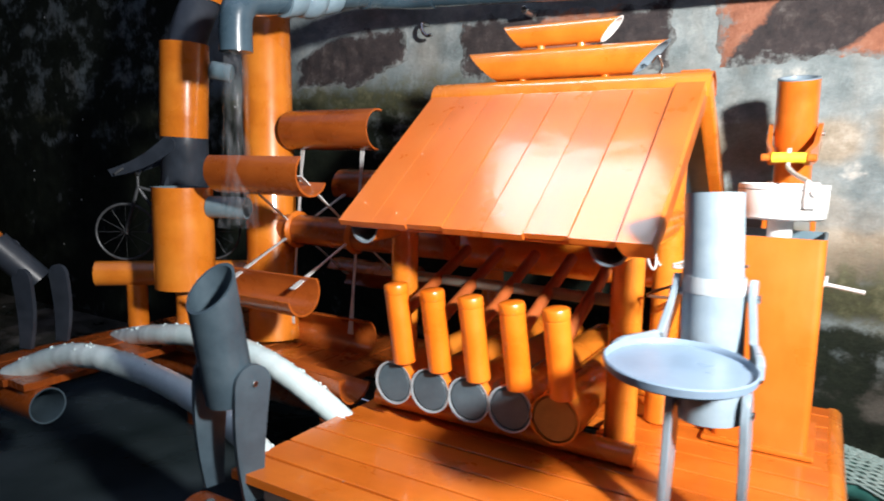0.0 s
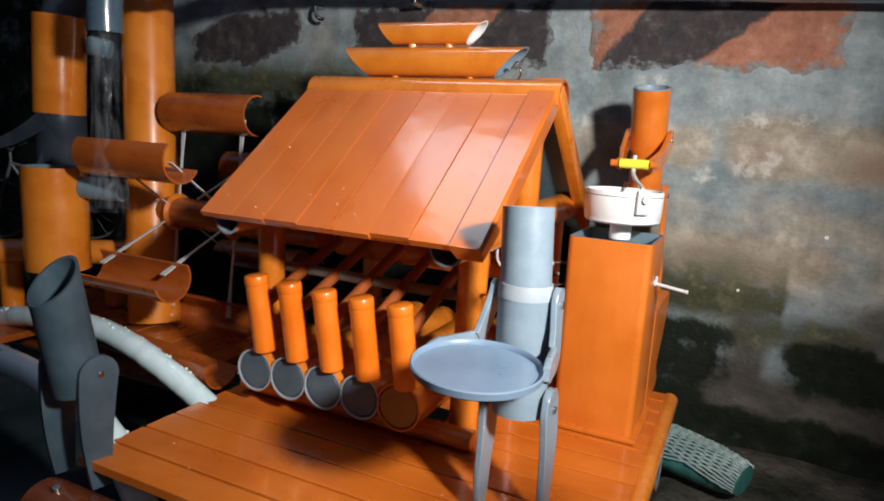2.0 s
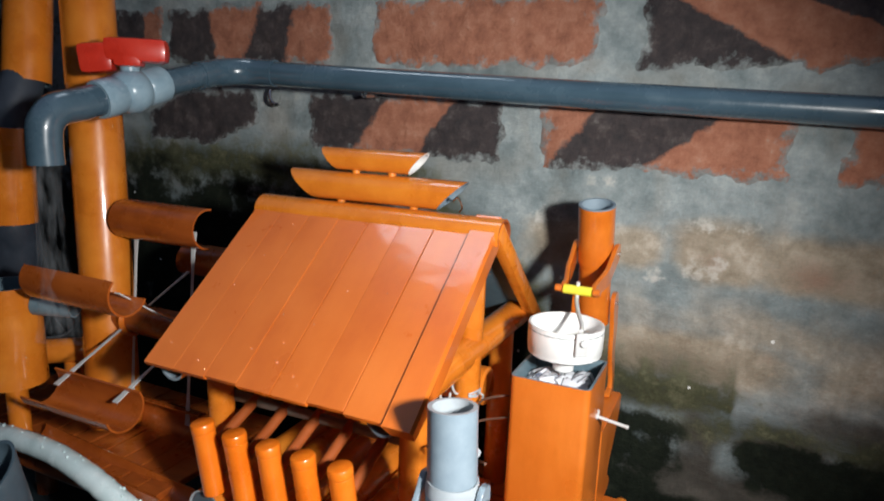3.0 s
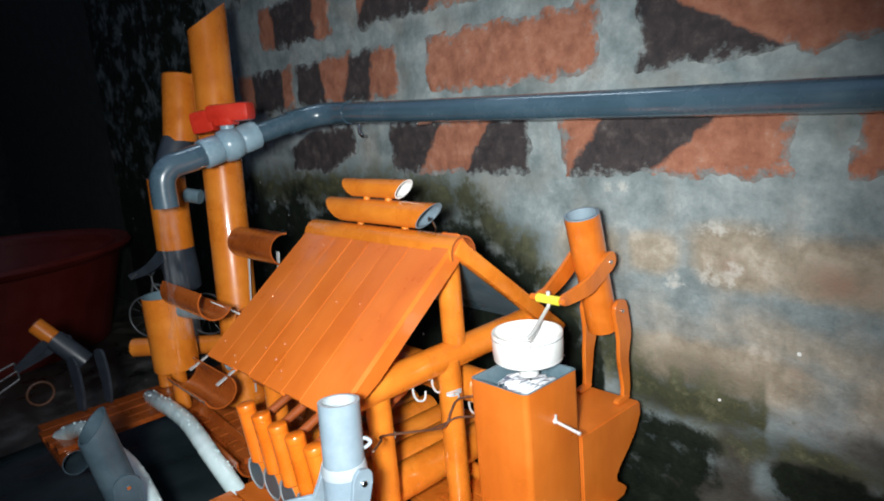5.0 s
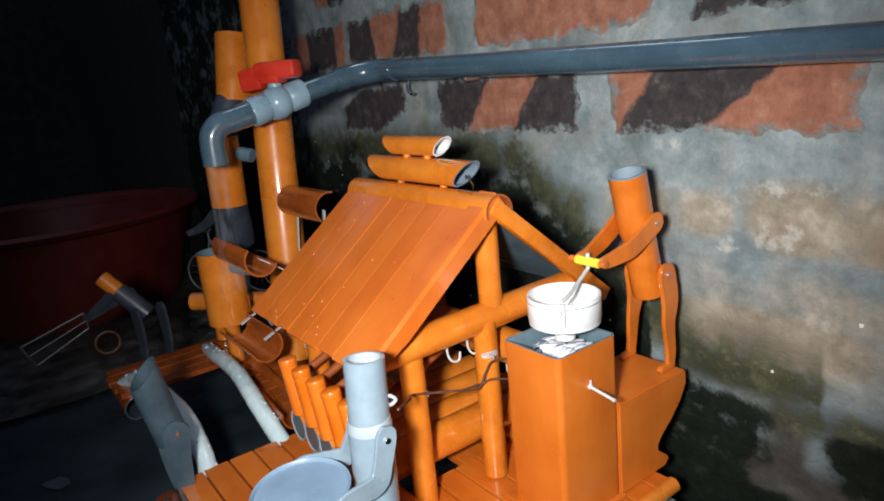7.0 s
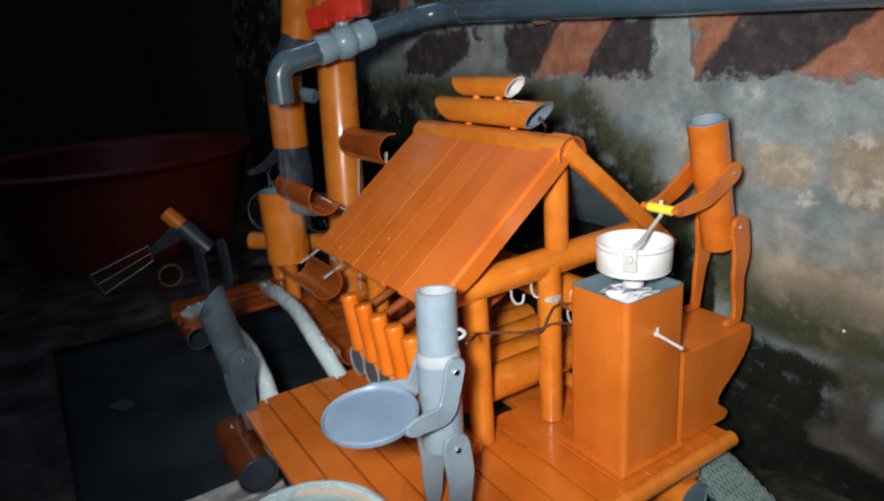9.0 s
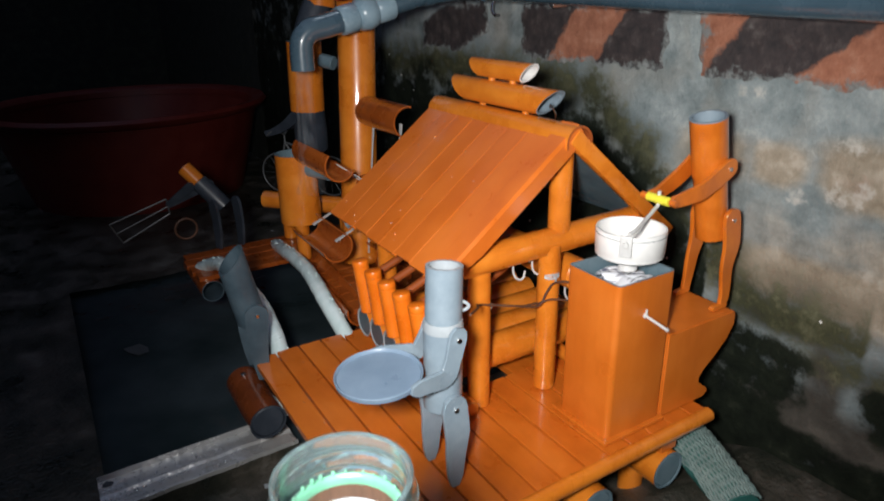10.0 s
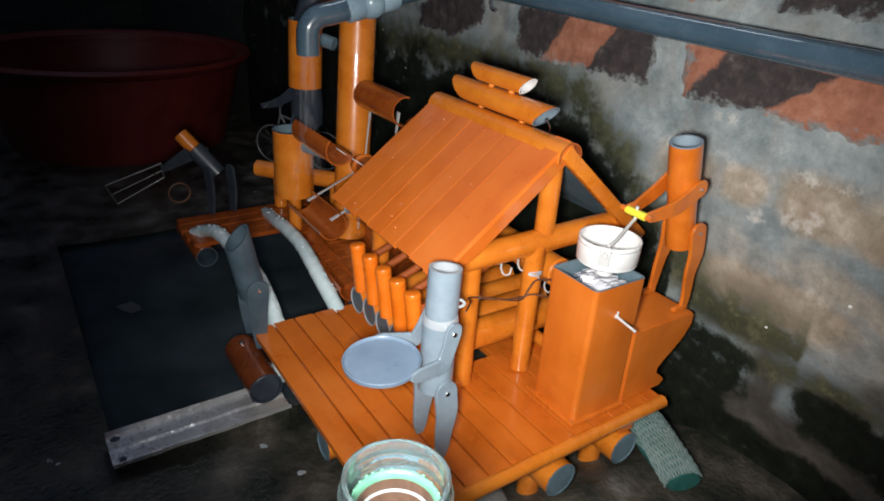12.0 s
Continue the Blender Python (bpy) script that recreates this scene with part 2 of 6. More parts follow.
def plaster_material():
    """Smeared cement between and over the bricks: grey, with tan washes, black-green mouldy stains and painted shade by
    vertex attributes.
    """
    mat, nt, bsdf = nodes_of("stained_cement")
    geo = node(nt, "ShaderNodeNewGeometry").outputs["Position"]
    big = node(nt, "ShaderNodeTexNoise", {"Vector": geo, "Scale": 9.0, "Detail": 6.0, "Roughness": 0.6}).outputs[0]
    mid = node(nt, "ShaderNodeTexNoise", {"Vector": geo, "Scale": 38.0, "Detail": 8.0, "Roughness": 0.7}).outputs[0]
    tiny = node(nt, "ShaderNodeTexNoise", {"Vector": geo, "Scale": 260.0, "Detail": 4.0, "Roughness": 0.7}).outputs[0]
    wide = node(nt, "ShaderNodeMapping", {"Vector": geo, "Scale": (0.8, 1.0, 1.15)}).outputs[0]
    cloud = node(nt, "ShaderNodeTexNoise", {"Vector": wide, "Scale": 17.0, "Detail": 5.0, "Roughness": 0.52}).outputs[0]
    cm = node(nt, "ShaderNodeMath", {0: cloud, 1: mid}, operation="ADD").outputs[0]
    cm = node(nt, "ShaderNodeMath", {0: cm, 1: 0.5}, operation="MULTIPLY").outputs[0]
    grey = ramp(nt, cm, [(0.37, (0.145, 0.176, 0.180)), (0.46, (0.218, 0.258, 0.262)), (0.54, (0.300, 0.340, 0.342)), (0.65, (0.46, 0.495, 0.485))])
    tan = ramp(nt, cm, [(0.37, (0.18, 0.142, 0.102)), (0.47, (0.275, 0.232, 0.172)), (0.54, (0.365, 0.312, 0.240)), (0.64, (0.56, 0.50, 0.42))])
    rust = ramp(nt, cm, [(0.38, (0.165, 0.090, 0.062)), (0.66, (0.33, 0.215, 0.155))])

    def mask(name, lo, hi, source, amount):
        a = node(nt, "ShaderNodeAttribute", attribute_name=name).outputs["Fac"]
        s = node(nt, "ShaderNodeMath", {0: source, 1: -0.5}, operation="ADD").outputs[0]
        s = node(nt, "ShaderNodeMath", {0: s, 1: amount}, operation="MULTIPLY").outputs[0]
        s = node(nt, "ShaderNodeMath", {0: a, 1: s}, operation="ADD").outputs[0]
        return node(nt, "ShaderNodeMapRange", {"Value": s, "From Min": lo, "From Max": hi}, interpolation_type="SMOOTHSTEP").outputs[0]

    drift = node(nt, "ShaderNodeTexNoise", {"Vector": geo, "Scale": 13.0, "Detail": 3.0, "Distortion": 0.6}).outputs[0]
    warm = node(nt, "ShaderNodeMapRange", {"Value": drift, "From Min": 0.47, "From Max": 0.66, "To Max": 0.55}).outputs[0]
    grey = node(nt, "ShaderNodeMix", {0: warm, 6: grey, 7: ramp(nt, cm, [(0.34, (0.165, 0.155, 0.130)), (0.56, (0.29, 0.275, 0.24)), (0.70, (0.42, 0.41, 0.37))])}, data_type="RGBA").outputs[2]
    c = node(nt, "ShaderNodeMix", {0: mask("tan", 0.15, 0.95, cloud, 1.6), 6: grey, 7: tan}, data_type="RGBA").outputs[2]
    c = node(nt, "ShaderNodeMix", {0: mask("rust", 0.30, 1.25, cm, 3.2), 6: c, 7: rust}, data_type="RGBA").outputs[2]
    c = node(nt, "ShaderNodeMix", {0: node(nt, "ShaderNodeMath", {0: mask("chip", 0.60, 1.4, mid, 4.0), 1: 0.75}, operation="MULTIPLY").outputs[0], 6: c, 7: (0.56, 0.54, 0.49, 1)}, data_type="RGBA").outputs[2]
    # brown dirt, together with shade painted in low on the wall
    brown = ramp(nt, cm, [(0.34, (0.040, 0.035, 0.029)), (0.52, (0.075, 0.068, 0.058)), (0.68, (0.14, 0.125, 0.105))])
    c = node(nt, "ShaderNodeMix", {0: mask("grime_shade", 0.15, 0.95, cloud, 1.8), 6: c, 7: brown}, data_type="RGBA").outputs[2]
    green = ramp(nt, mid, [(0.34, (0.026, 0.029, 0.015)), (0.52, (0.062, 0.064, 0.034)), (0.64, (0.13, 0.13, 0.078)), (0.76, (0.26, 0.26, 0.19))])
    c = node(nt, "ShaderNodeMix", {0: mask("moss", 0.22, 1.05, mid, 2.0), 6: c, 7: green}, data_type="RGBA").outputs[2]
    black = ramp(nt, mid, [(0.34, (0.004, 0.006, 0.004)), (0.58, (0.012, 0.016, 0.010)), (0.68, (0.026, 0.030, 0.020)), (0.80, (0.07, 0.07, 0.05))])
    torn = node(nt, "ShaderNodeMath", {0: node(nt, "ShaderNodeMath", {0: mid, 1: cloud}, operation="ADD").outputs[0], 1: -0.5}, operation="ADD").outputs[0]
    c = node(nt, "ShaderNodeMix", {0: mask("mould_shade", 0.30, 0.80, torn, 1.7), 6: c, 7: black}, data_type="RGBA").outputs[2]
    spots = node(nt, "ShaderNodeTexVoronoi", {"Vector": geo, "Scale": 46.0})
    near = node(nt, "ShaderNodeMath", {0: spots.outputs["Distance"], 1: 0.085}, operation="LESS_THAN").outputs[0]
    few = node(nt, "ShaderNodeMath", {0: node(nt, "ShaderNodeSeparateColor", {0: spots.outputs["Color"]}).outputs[0], 1: 0.90}, operation="GREATER_THAN").outputs[0]
    speck = node(nt, "ShaderNodeMath", {0: near, 1: few}, operation="MULTIPLY").outputs[0]
    c = node(nt, "ShaderNodeMix", {0: speck, 6: c, 7: (0.75, 0.75, 0.72, 1)}, data_type="RGBA").outputs[2]
    nt.links.new(c, bsdf.inputs["Base Color"])
    nt.links.new(node(nt, "ShaderNodeMapRange", {"Value": big, "To Min": 0.6, "To Max": 0.95}).outputs[0], bsdf.inputs["Roughness"])
    bsdf.inputs["Specular IOR Level"].default_value = 0.15
    h = node(nt, "ShaderNodeMath", {0: mid, 1: tiny}, operation="ADD").outputs[0]
    nt.links.new(node(nt, "ShaderNodeBump", {"Height": h, "Strength": 0.5, "Distance": 0.003}).outputs[0], bsdf.inputs["Normal"])
    return mat


def paper_material():
    """White paper with thin dark printed rules."""
    mat, nt, bsdf = nodes_of("printed_paper")
    geo = node(nt, "ShaderNodeNewGeometry").outputs["Position"]
    turn = node(nt, "ShaderNodeMapping", {"Vector": geo, "Rotation": (0.3, 0.5, 0.6)}).outputs[0]
    x = node(nt, "ShaderNodeSeparateXYZ", {0: turn}).outputs[0]
    k = node(nt, "ShaderNodeMath", {0: x, 1: 260.0}, operation="MULTIPLY").outputs[0]
    k = node(nt, "ShaderNodeMath", {0: k}, operation="FRACT").outputs[0]
    line = node(nt, "ShaderNodeMath", {0: k, 1: 0.24}, operation="LESS_THAN").outputs[0]
    n = node(nt, "ShaderNodeTexNoise", {"Vector": geo, "Scale": 60.0, "Detail": 2.0}).outputs[0]
    some = node(nt, "ShaderNodeMath", {0: n, 1: 0.42}, operation="GREATER_THAN").outputs[0]
    f = node(nt, "ShaderNodeMath", {0: line, 1: some}, operation="MULTIPLY").outputs[0]
    c = node(nt, "ShaderNodeMix", {0: f, 6: (0.70, 0.72, 0.76, 1), 7: (0.09, 0.10, 0.14, 1)}, data_type="RGBA").outputs[2]
    nt.links.new(c, bsdf.inputs["Base Color"])
    bsdf.inputs["Roughness"].default_value = 0.6
    return mat


printed_paper = paper_material()


def brick_material():
    mat, nt, bsdf = nodes_of("burnt_red_brick")
    geo = node(nt, "ShaderNodeNewGeometry").outputs["Position"]
    mid = node(nt, "ShaderNodeTexNoise", {"Vector": geo, "Scale": 55.0, "Detail": 7.0, "Roughness": 0.7}).outputs[0]
    tiny = node(nt, "ShaderNodeTexNoise", {"Vector": geo, "Scale": 330.0, "Detail": 4.0, "Roughness": 0.7}).outputs[0]
    red = ramp(nt, mid, [(0.30, (0.23, 0.085, 0.050)), (0.50, (0.36, 0.142, 0.082)), (0.64, (0.43, 0.195, 0.122)), (0.76, (0.46, 0.35, 0.27))])
    dark = ramp(nt, mid, [(0.32, (0.020, 0.018, 0.020)), (0.54, (0.050, 0.038, 0.038)), (0.66, (0.090, 0.074, 0.070)), (0.78, (0.26, 0.25, 0.235))])
    a = node(nt, "ShaderNodeAttribute", attribute_name="burn").outputs["Fac"]
    s = node(nt, "ShaderNodeMath", {0: mid, 1: -0.5}, operation="ADD").outputs[0]
    s = node(nt, "ShaderNodeMath", {0: s, 1: 1.2}, operation="MULTIPLY").outputs[0]
    s = node(nt, "ShaderNodeMath", {0: a, 1: s}, operation="ADD").outputs[0]
    f = node(nt, "ShaderNodeMapRange", {"Value": s, "From Min": 0.40, "From Max": 0.60}).outputs[0]
    c = node(nt, "ShaderNodeMix", {0: f, 6: red, 7: dark}, data_type="RGBA").outputs[2]
    big = node(nt, "ShaderNodeTexNoise", {"Vector": geo, "Scale": 95.0, "Detail": 5.0, "Roughness": 0.7}).outputs[0]
    e = node(nt, "ShaderNodeAttribute", attribute_name="smear").outputs["Fac"]
    s = node(nt, "ShaderNodeMath", {0: big, 1: -0.5}, operation="ADD").outputs[0]
    s = node(nt, "ShaderNodeMath", {0: s, 1: 2.6}, operation="MULTIPLY").outputs[0]
    s = node(nt, "ShaderNodeMath", {0: e, 1: s}, operation="ADD").outputs[0]
    f = node(nt, "ShaderNodeMapRange", {"Value": s, "From Min": 0.55, "From Max": 1.0, "To Max": 0.92}).outputs[0]
    lime = ramp(nt, mid, [(0.35, (0.155, 0.175, 0.172)), (0.55, (0.24, 0.262, 0.258)), (0.72, (0.38, 0.40, 0.39))])
    c = node(nt, "ShaderNodeMix", {0: f, 6: c, 7: lime}, data_type="RGBA").outputs[2]
    nt.links.new(c, bsdf.inputs["Base Color"])
    bsdf.inputs["Roughness"].default_value = 0.82
    h = node(nt, "ShaderNodeMath", {0: mid, 1: tiny}, operation="ADD").outputs[0]
    nt.links.new(node(nt, "ShaderNodeBump", {"Height": h, "Strength": 0.55, "Distance": 0.003}).outputs[0], bsdf.inputs["Normal"])
    return mat


def ground_material():
    mat, nt, bsdf = nodes_of("wet_dirty_concrete")
    geo = node(nt, "ShaderNodeNewGeometry").outputs["Position"]
    mid = node(nt, "ShaderNodeTexNoise", {"Vector": geo, "Scale": 16.0, "Detail": 8.0, "Roughness": 0.65}).outputs[0]
    tiny = node(nt, "ShaderNodeTexNoise", {"Vector": geo, "Scale": 190.0, "Detail": 4.0}).outputs[0]
    c = ramp(nt, mid, [(0.34, (0.014, 0.018, 0.014)), (0.48, (0.040, 0.040, 0.030)), (0.58, (0.080, 0.070, 0.055)), (0.70, (0.15, 0.14, 0.12))])
    spots = node(nt, "ShaderNodeTexVoronoi", {"Vector": geo, "Scale": 30.0})
    near = node(nt, "ShaderNodeMath", {0: spots.outputs["Distance"], 1: 0.09}, operation="LESS_THAN").outputs[0]
    few = node(nt, "ShaderNodeMath", {0: node(nt, "ShaderNodeSeparateColor", {0: spots.outputs["Color"]}).outputs[0], 1: 0.90}, operation="GREATER_THAN").outputs[0]
    speck = node(nt, "ShaderNodeMath", {0: near, 1: few}, operation="MULTIPLY").outputs[0]
    c = node(nt, "ShaderNodeMix", {0: speck, 6: c, 7: (0.6, 0.6, 0.58, 1)}, data_type="RGBA").outputs[2]
    nt.links.new(c, bsdf.inputs["Base Color"])
    nt.links.new(ramp(nt, mid, [(0.35, (0.22,) * 3), (0.7, (0.75,) * 3)]), bsdf.inputs["Roughness"])
    h = node(nt, "ShaderNodeMath", {0: mid, 1: tiny}, operation="ADD").outputs[0]
    nt.links.new(node(nt, "ShaderNodeBump", {"Height": h, "Strength": 0.5, "Distance": 0.004}).outputs[0], bsdf.inputs["Normal"])
    return mat


def pond_material():
    mat, nt, bsdf = nodes_of("dark_pond_water")
    geo = node(nt, "ShaderNodeNewGeometry").outputs["Position"]
    n = node(nt, "ShaderNodeTexNoise", {"Vector": geo, "Scale": 7.0, "Detail": 4.0}).outputs[0]
    c = ramp(nt, n, [(0.35, (0.018, 0.029, 0.032)), (0.7, (0.052, 0.070, 0.080))])
    nt.links.new(c, bsdf.inputs["Base Color"])
    bsdf.inputs["Roughness"].default_value = 0.08
    bsdf.inputs["IOR"].default_value = 1.33
    w = node(nt, "ShaderNodeTexNoise", {"Vector": geo, "Scale": 26.0, "Detail": 2.0}).outputs[0]
    nt.links.new(node(nt, "ShaderNodeBump", {"Height": w, "Strength": 0.25, "Distance": 0.004}).outputs[0], bsdf.inputs["Normal"])
    return mat


cement, brick_mat, ground_mat, pond_mat = plaster_material(), brick_material(), ground_material(), pond_material()
# near-black plaster: the lack of light out there is put in its colour
unlit_black = surface("plaster_darkened_as_unlit", (0.010, 0.014, 0.010), (0.026, 0.030, 0.023), (0.06, 0.062, 0.05), 0.8, grain=(30, 30, 30), bump=0.4)
plain_dark = surface("old_dark_plaster", (0.20, 0.20, 0.19), (0.27, 0.27, 0.255), (0.34, 0.34, 0.32), 0.85, grain=(6, 6, 6), bump=0.3)


# ---------------------------------------------------------------- mesh helpers
def V(*a):
    return Vector(a)


def thing(name, base, label, category, group="", kind=""):
    ob = new(name)
    ob.empty_display_size = 0.02
    ob.location = base
    return tagged(ob, label, category, group, kind)


def base_of(ob):
    p = Vector((0, 0, 0))
    while ob:
        p += ob.location
        ob = ob.parent
    return p


def part(name, bm, material, parent=None, label="", smooth=True):
    """Links a bmesh, drawn in world metres, as one mesh under a thing or a part."""
    me = bpy.data.meshes.new(name)
    if parent:
        bmesh.ops.translate(bm, verts=bm.verts, vec=-base_of(parent))
    bmesh.ops.recalc_face_normals(bm, faces=bm.faces)
    for f in bm.faces:
        f.smooth = smooth
    for e in bm.edges:
        e.smooth = len(e.link_faces) != 2 or e.calc_face_angle(0) < 0.7
    bm.to_mesh(me)
    bm.free()
    for m in material if isinstance(material, (list, tuple)) else (material,):
        me.materials.append(m)
    ob = new(name, me)
    ob.parent = parent
    return tagged(ob, label)


def single(name, bm, material, base, label, category, group="", kind="", smooth=True):
    """A thing that is one mesh, with its origin at its base."""
    bmesh.ops.translate(bm, verts=bm.verts, vec=-Vector(base))
    ob = part(name, bm, material, None, "", smooth)
    ob.location = base
    return tagged(ob, label, category, group, kind)


def frame_of(way):
    way = way.normalized()
    side = way.cross(Vector((0, 0, 1)) if abs(way.z) < 0.95 else Vector((0, 1, 0))).normalized()
    return side, side.cross(way).normalized(), way


def loft(bm, rings, closed=True, cap0=False, cap1=False, mat=0):
    """Joins rings of points, each with the same count, by quads."""
    made = [[bm.verts.new(p) for p in ring] for ring in rings]
    n = len(rings[0])
    for a, b in zip(made, made[1:]):
        for i in range(n if closed else n - 1):
            j = (i + 1) % n
            bm.faces.new((a[i], a[j], b[j], b[i])).material_index = mat
    if cap0:
        bm.faces.new(made[0][::-1]).material_index = mat
    if cap1:
        bm.faces.new(made[-1]).material_index = mat
    return made


def ring(c, side, up, r, seg=24, a0=0.0, a1=math.tau):
    full = abs(a1 - a0 - math.tau) < 1e-6
    n = seg if full else seg + 1
    return [c + side * (r * math.cos(a0 + (a1 - a0) * i / seg)) + up * (r * math.sin(a0 + (a1 - a0) * i / seg)) for i in range(n)]


def rod(bm, p0, p1, r, r1=None, seg=20, mat=0, bevel=0.12):
    """A solid round bar with softened ends."""
    p0, p1 = Vector(p0), Vector(p1)
    r1 = r if r1 is None else r1
    s, u, w = frame_of(p1 - p0)
    e = bevel * min(r, r1)
    loft(bm, [ring(p0, s, u, r - e, seg), ring(p0 + w * e, s, u, r, seg), ring(p1 - w * e, s, u, r1, seg), ring(p1, s, u, r1 - e, seg)], True, True, True, mat)


def tube(bm, p0, p1, r, wall=0.0018, seg=28, mat_in=1, cut0=0.0, cut1=0.0, rows=1):
    """A hollow pipe with its wall; inside and rims take material mat_in. cut: how far the top of an end reaches past its bottom."""
    p0, p1 = Vector(p0), Vector(p1)
    s, u, w = frame_of(p1 - p0)

    def at(c, rad, cut):
        return [p + w * (cut * 0.5 * ((p - c).dot(u) / r)) for p in ring(c, s, u, rad, seg)]

    ri = r - wall
    outer = loft(bm, [at(p0, r, -cut0)] + [ring(p0.lerp(p1, k / rows), s, u, r, seg) for k in range(1, rows)] + [at(p1, r, cut1)])
    inner = loft(bm, [at(p0, ri, -cut0), at(p1, ri, cut1)], mat=mat_in)
    for a, b in ((outer[0], inner[0]), (outer[-1], inner[-1])):
        for i in range(seg):
            j = (i + 1) % seg
            bm.faces.new((a[i], a[j], b[j], b[i])).material_index = mat_in


def half_pipe(bm, p0, p1, r, wall, mid, spread=180.0, seg=18, cut=0.0, mat_in=1):
    """A pipe split along its length: an arc of `spread` degrees about the direction mid."""
    p0, p1 = Vector(p0), Vector(p1)
    w = (p1 - p0).normalized()
    m = (Vector(mid) - w * Vector(mid).dot(w)).normalized()
    s = m.cross(w)
    h = radians(spread) / 2

    def arc(c, rad, sign):
        return [c + m * (rad * math.cos(a)) + s * (rad * math.sin(a)) + w * (sign * cut * (math.cos(a) if cut else 0)) for a in [-h + 2 * h * i / seg for i in range(seg + 1)]]

    o = loft(bm, [arc(p0, r, -1), arc(p1, r, 1)], closed=False)
    q = loft(bm, [arc(p0, r - wall, -1), arc(p1, r - wall, 1)], closed=False, mat=mat_in)
    for k in (0, 1):
        for i in range(seg):
            bm.faces.new((o[k][i], o[k][i + 1], q[k][i + 1], q[k][i])).material_index = mat_in
    for i in (0, seg):
        bm.faces.new((o[0][i], o[1][i], q[1][i], q[0][i])).material_index = mat_in


def block(bm, lo, hi, bevel=0.001, m=None, mat=0):
    """A box with softened edges between two corners, turned by m."""
    lo, hi = Vector(lo), Vector(hi)
    c, d = (lo + hi) / 2, hi - lo
    made = bmesh.ops.create_cube(bm, size=1.0, matrix=(m or Matrix()) @ Matrix.Translation(c) @ Matrix.Diagonal((*d, 1)))
    for v in made["verts"]:
        for f in v.link_faces:
            f.material_index = mat
    if bevel:
        edges = {e for v in made["verts"] for e in v.link_edges}
        bmesh.ops.bevel(bm, geom=list(edges), offset=bevel, segments=2, affect="EDGES", profile=0.6)


def smooth_path(points, steps=8):
    """A curve through points (Catmull-Rom)."""
    p = [Vector(q) for q in points]
    p = [2 * p[0] - p[1]] + p + [2 * p[-1] - p[-2]]
    out = []
    for a, b, c, d in zip(p, p[1:], p[2:], p[3:]):
        for i in range(steps):
            t = i / steps
            out.append(0.5 * (2 * b + (c - a) * t + (2 * a - 5 * b + 4 * c - d) * t * t + (3 * b - a - 3 * c + d) * t ** 3))
    return out + [p[-2]]


def sweep(bm, points, r, seg=12, steps=8, wobble=0.0, mat=0, flat=1.0):
    path = smooth_path(points, steps) if steps > 1 else [Vector(q) for q in points]
    rings, s = [], None
    for i, c in enumerate(path):
        w = (path[min(i + 1, len(path) - 1)] - path[max(i - 1, 0)]).normalized()
        if s is None:
            s = frame_of(w)[0]
        s = (s - w * s.dot(w)).normalized()
        u = w.cross(s)
        rr = r * (1 + wobble * noise.noise(c * 160))
        rings.append([c + s * (rr * math.cos(math.tau * k / seg)) + u * (rr * flat * math.sin(math.tau * k / seg)) for k in range(seg)])
    loft(bm, rings, True, True, True, mat)


def lathe(bm, centre, profile, seg=40, mat=0, up=(0, 0, 1)):
    """Turns a profile of (radius, height) about an axis through centre."""
    s, u, w = frame_of(Vector(up))
    loft(bm, [ring(Vector(centre) + w * h, s, u, max(r, 1e-5), seg) for r, h in profile], True, False, False, mat)


def plate(bm, outline, thick, m, mat=0):
    """A flat piece cut from sheet: an outline in its own plane, with thickness, placed by m."""
    a = [bm.verts.new(m @ Vector((x, y, -thick / 2))) for x, y in outline]
    b = [bm.verts.new(m @ Vector((x, y, thick / 2))) for x, y in outline]
    n = len(outline)
    faces = [bm.faces.new(a[::-1]), bm.faces.new(b)]
    for i in range(n):
        faces.append(bm.faces.new((a[i], a[(i + 1) % n], b[(i + 1) % n], b[i])))
    for f in faces:
        f.material_index = mat


def limb_outline(length, w0, w1, w2, bend=0.0, n=14):
    """The outline of a flat limb from its rounded joint at 0,0 to its end at -length in y: half widths at joint, middle, end."""
    def half(t):
        return (w0 * (1 - t) ** 2 + 2 * w1 * t * (1 - t) * 1.0 + w2 * t * t) if t > 0.0 else w0
    left, right = [], []
    for i in range(n + 1):
        t = i / n
        b = bend * math.sin(math.pi * t)
        left.append((-half(t) + b, -length * t))
        right.append((half(t) + b, -length * t))
    cap = [(w0 * math.cos(a), w0 * math.sin(a)) for a in [math.pi * k / 8 for k in range(1, 8)]]
    return right[::-1] + cap + left


def bent_limb(bm, points, halves, thick, across, mat=0, steps=5):
    """A limb cut from sheet that bends along points; halves: its half width at each; across: the way its thin edge lies."""
    path = smooth_path(points, steps)
    n = len(path) - 1
    rings = []
    for i, c in enumerate(path):
        w = (path[min(i + 1, n)] - path[max(i - 1, 0)]).normalized()
        a = Vector(across)
        a = (a - w * a.dot(w)).normalized() * (thick / 2)
        f = i / n * (len(halves) - 1)
        k = min(int(f), len(halves) - 2)
        h = halves[k] + (halves[k + 1] - halves[k]) * (f - k)
        end = min(i, n - i)
        h *= (0.55, 0.85, 1.0)[min(end, 2)]
        u = w.cross(a).normalized() * h
        rings.append([c - a - u * 0.94, c - a + u * 0.94, c - a * 0.7 + u, c + a * 0.7 + u, c + a + u * 0.94, c + a - u * 0.94, c + a * 0.7 - u, c - a * 0.7 - u])
    loft(bm, rings, True, True, True, mat)


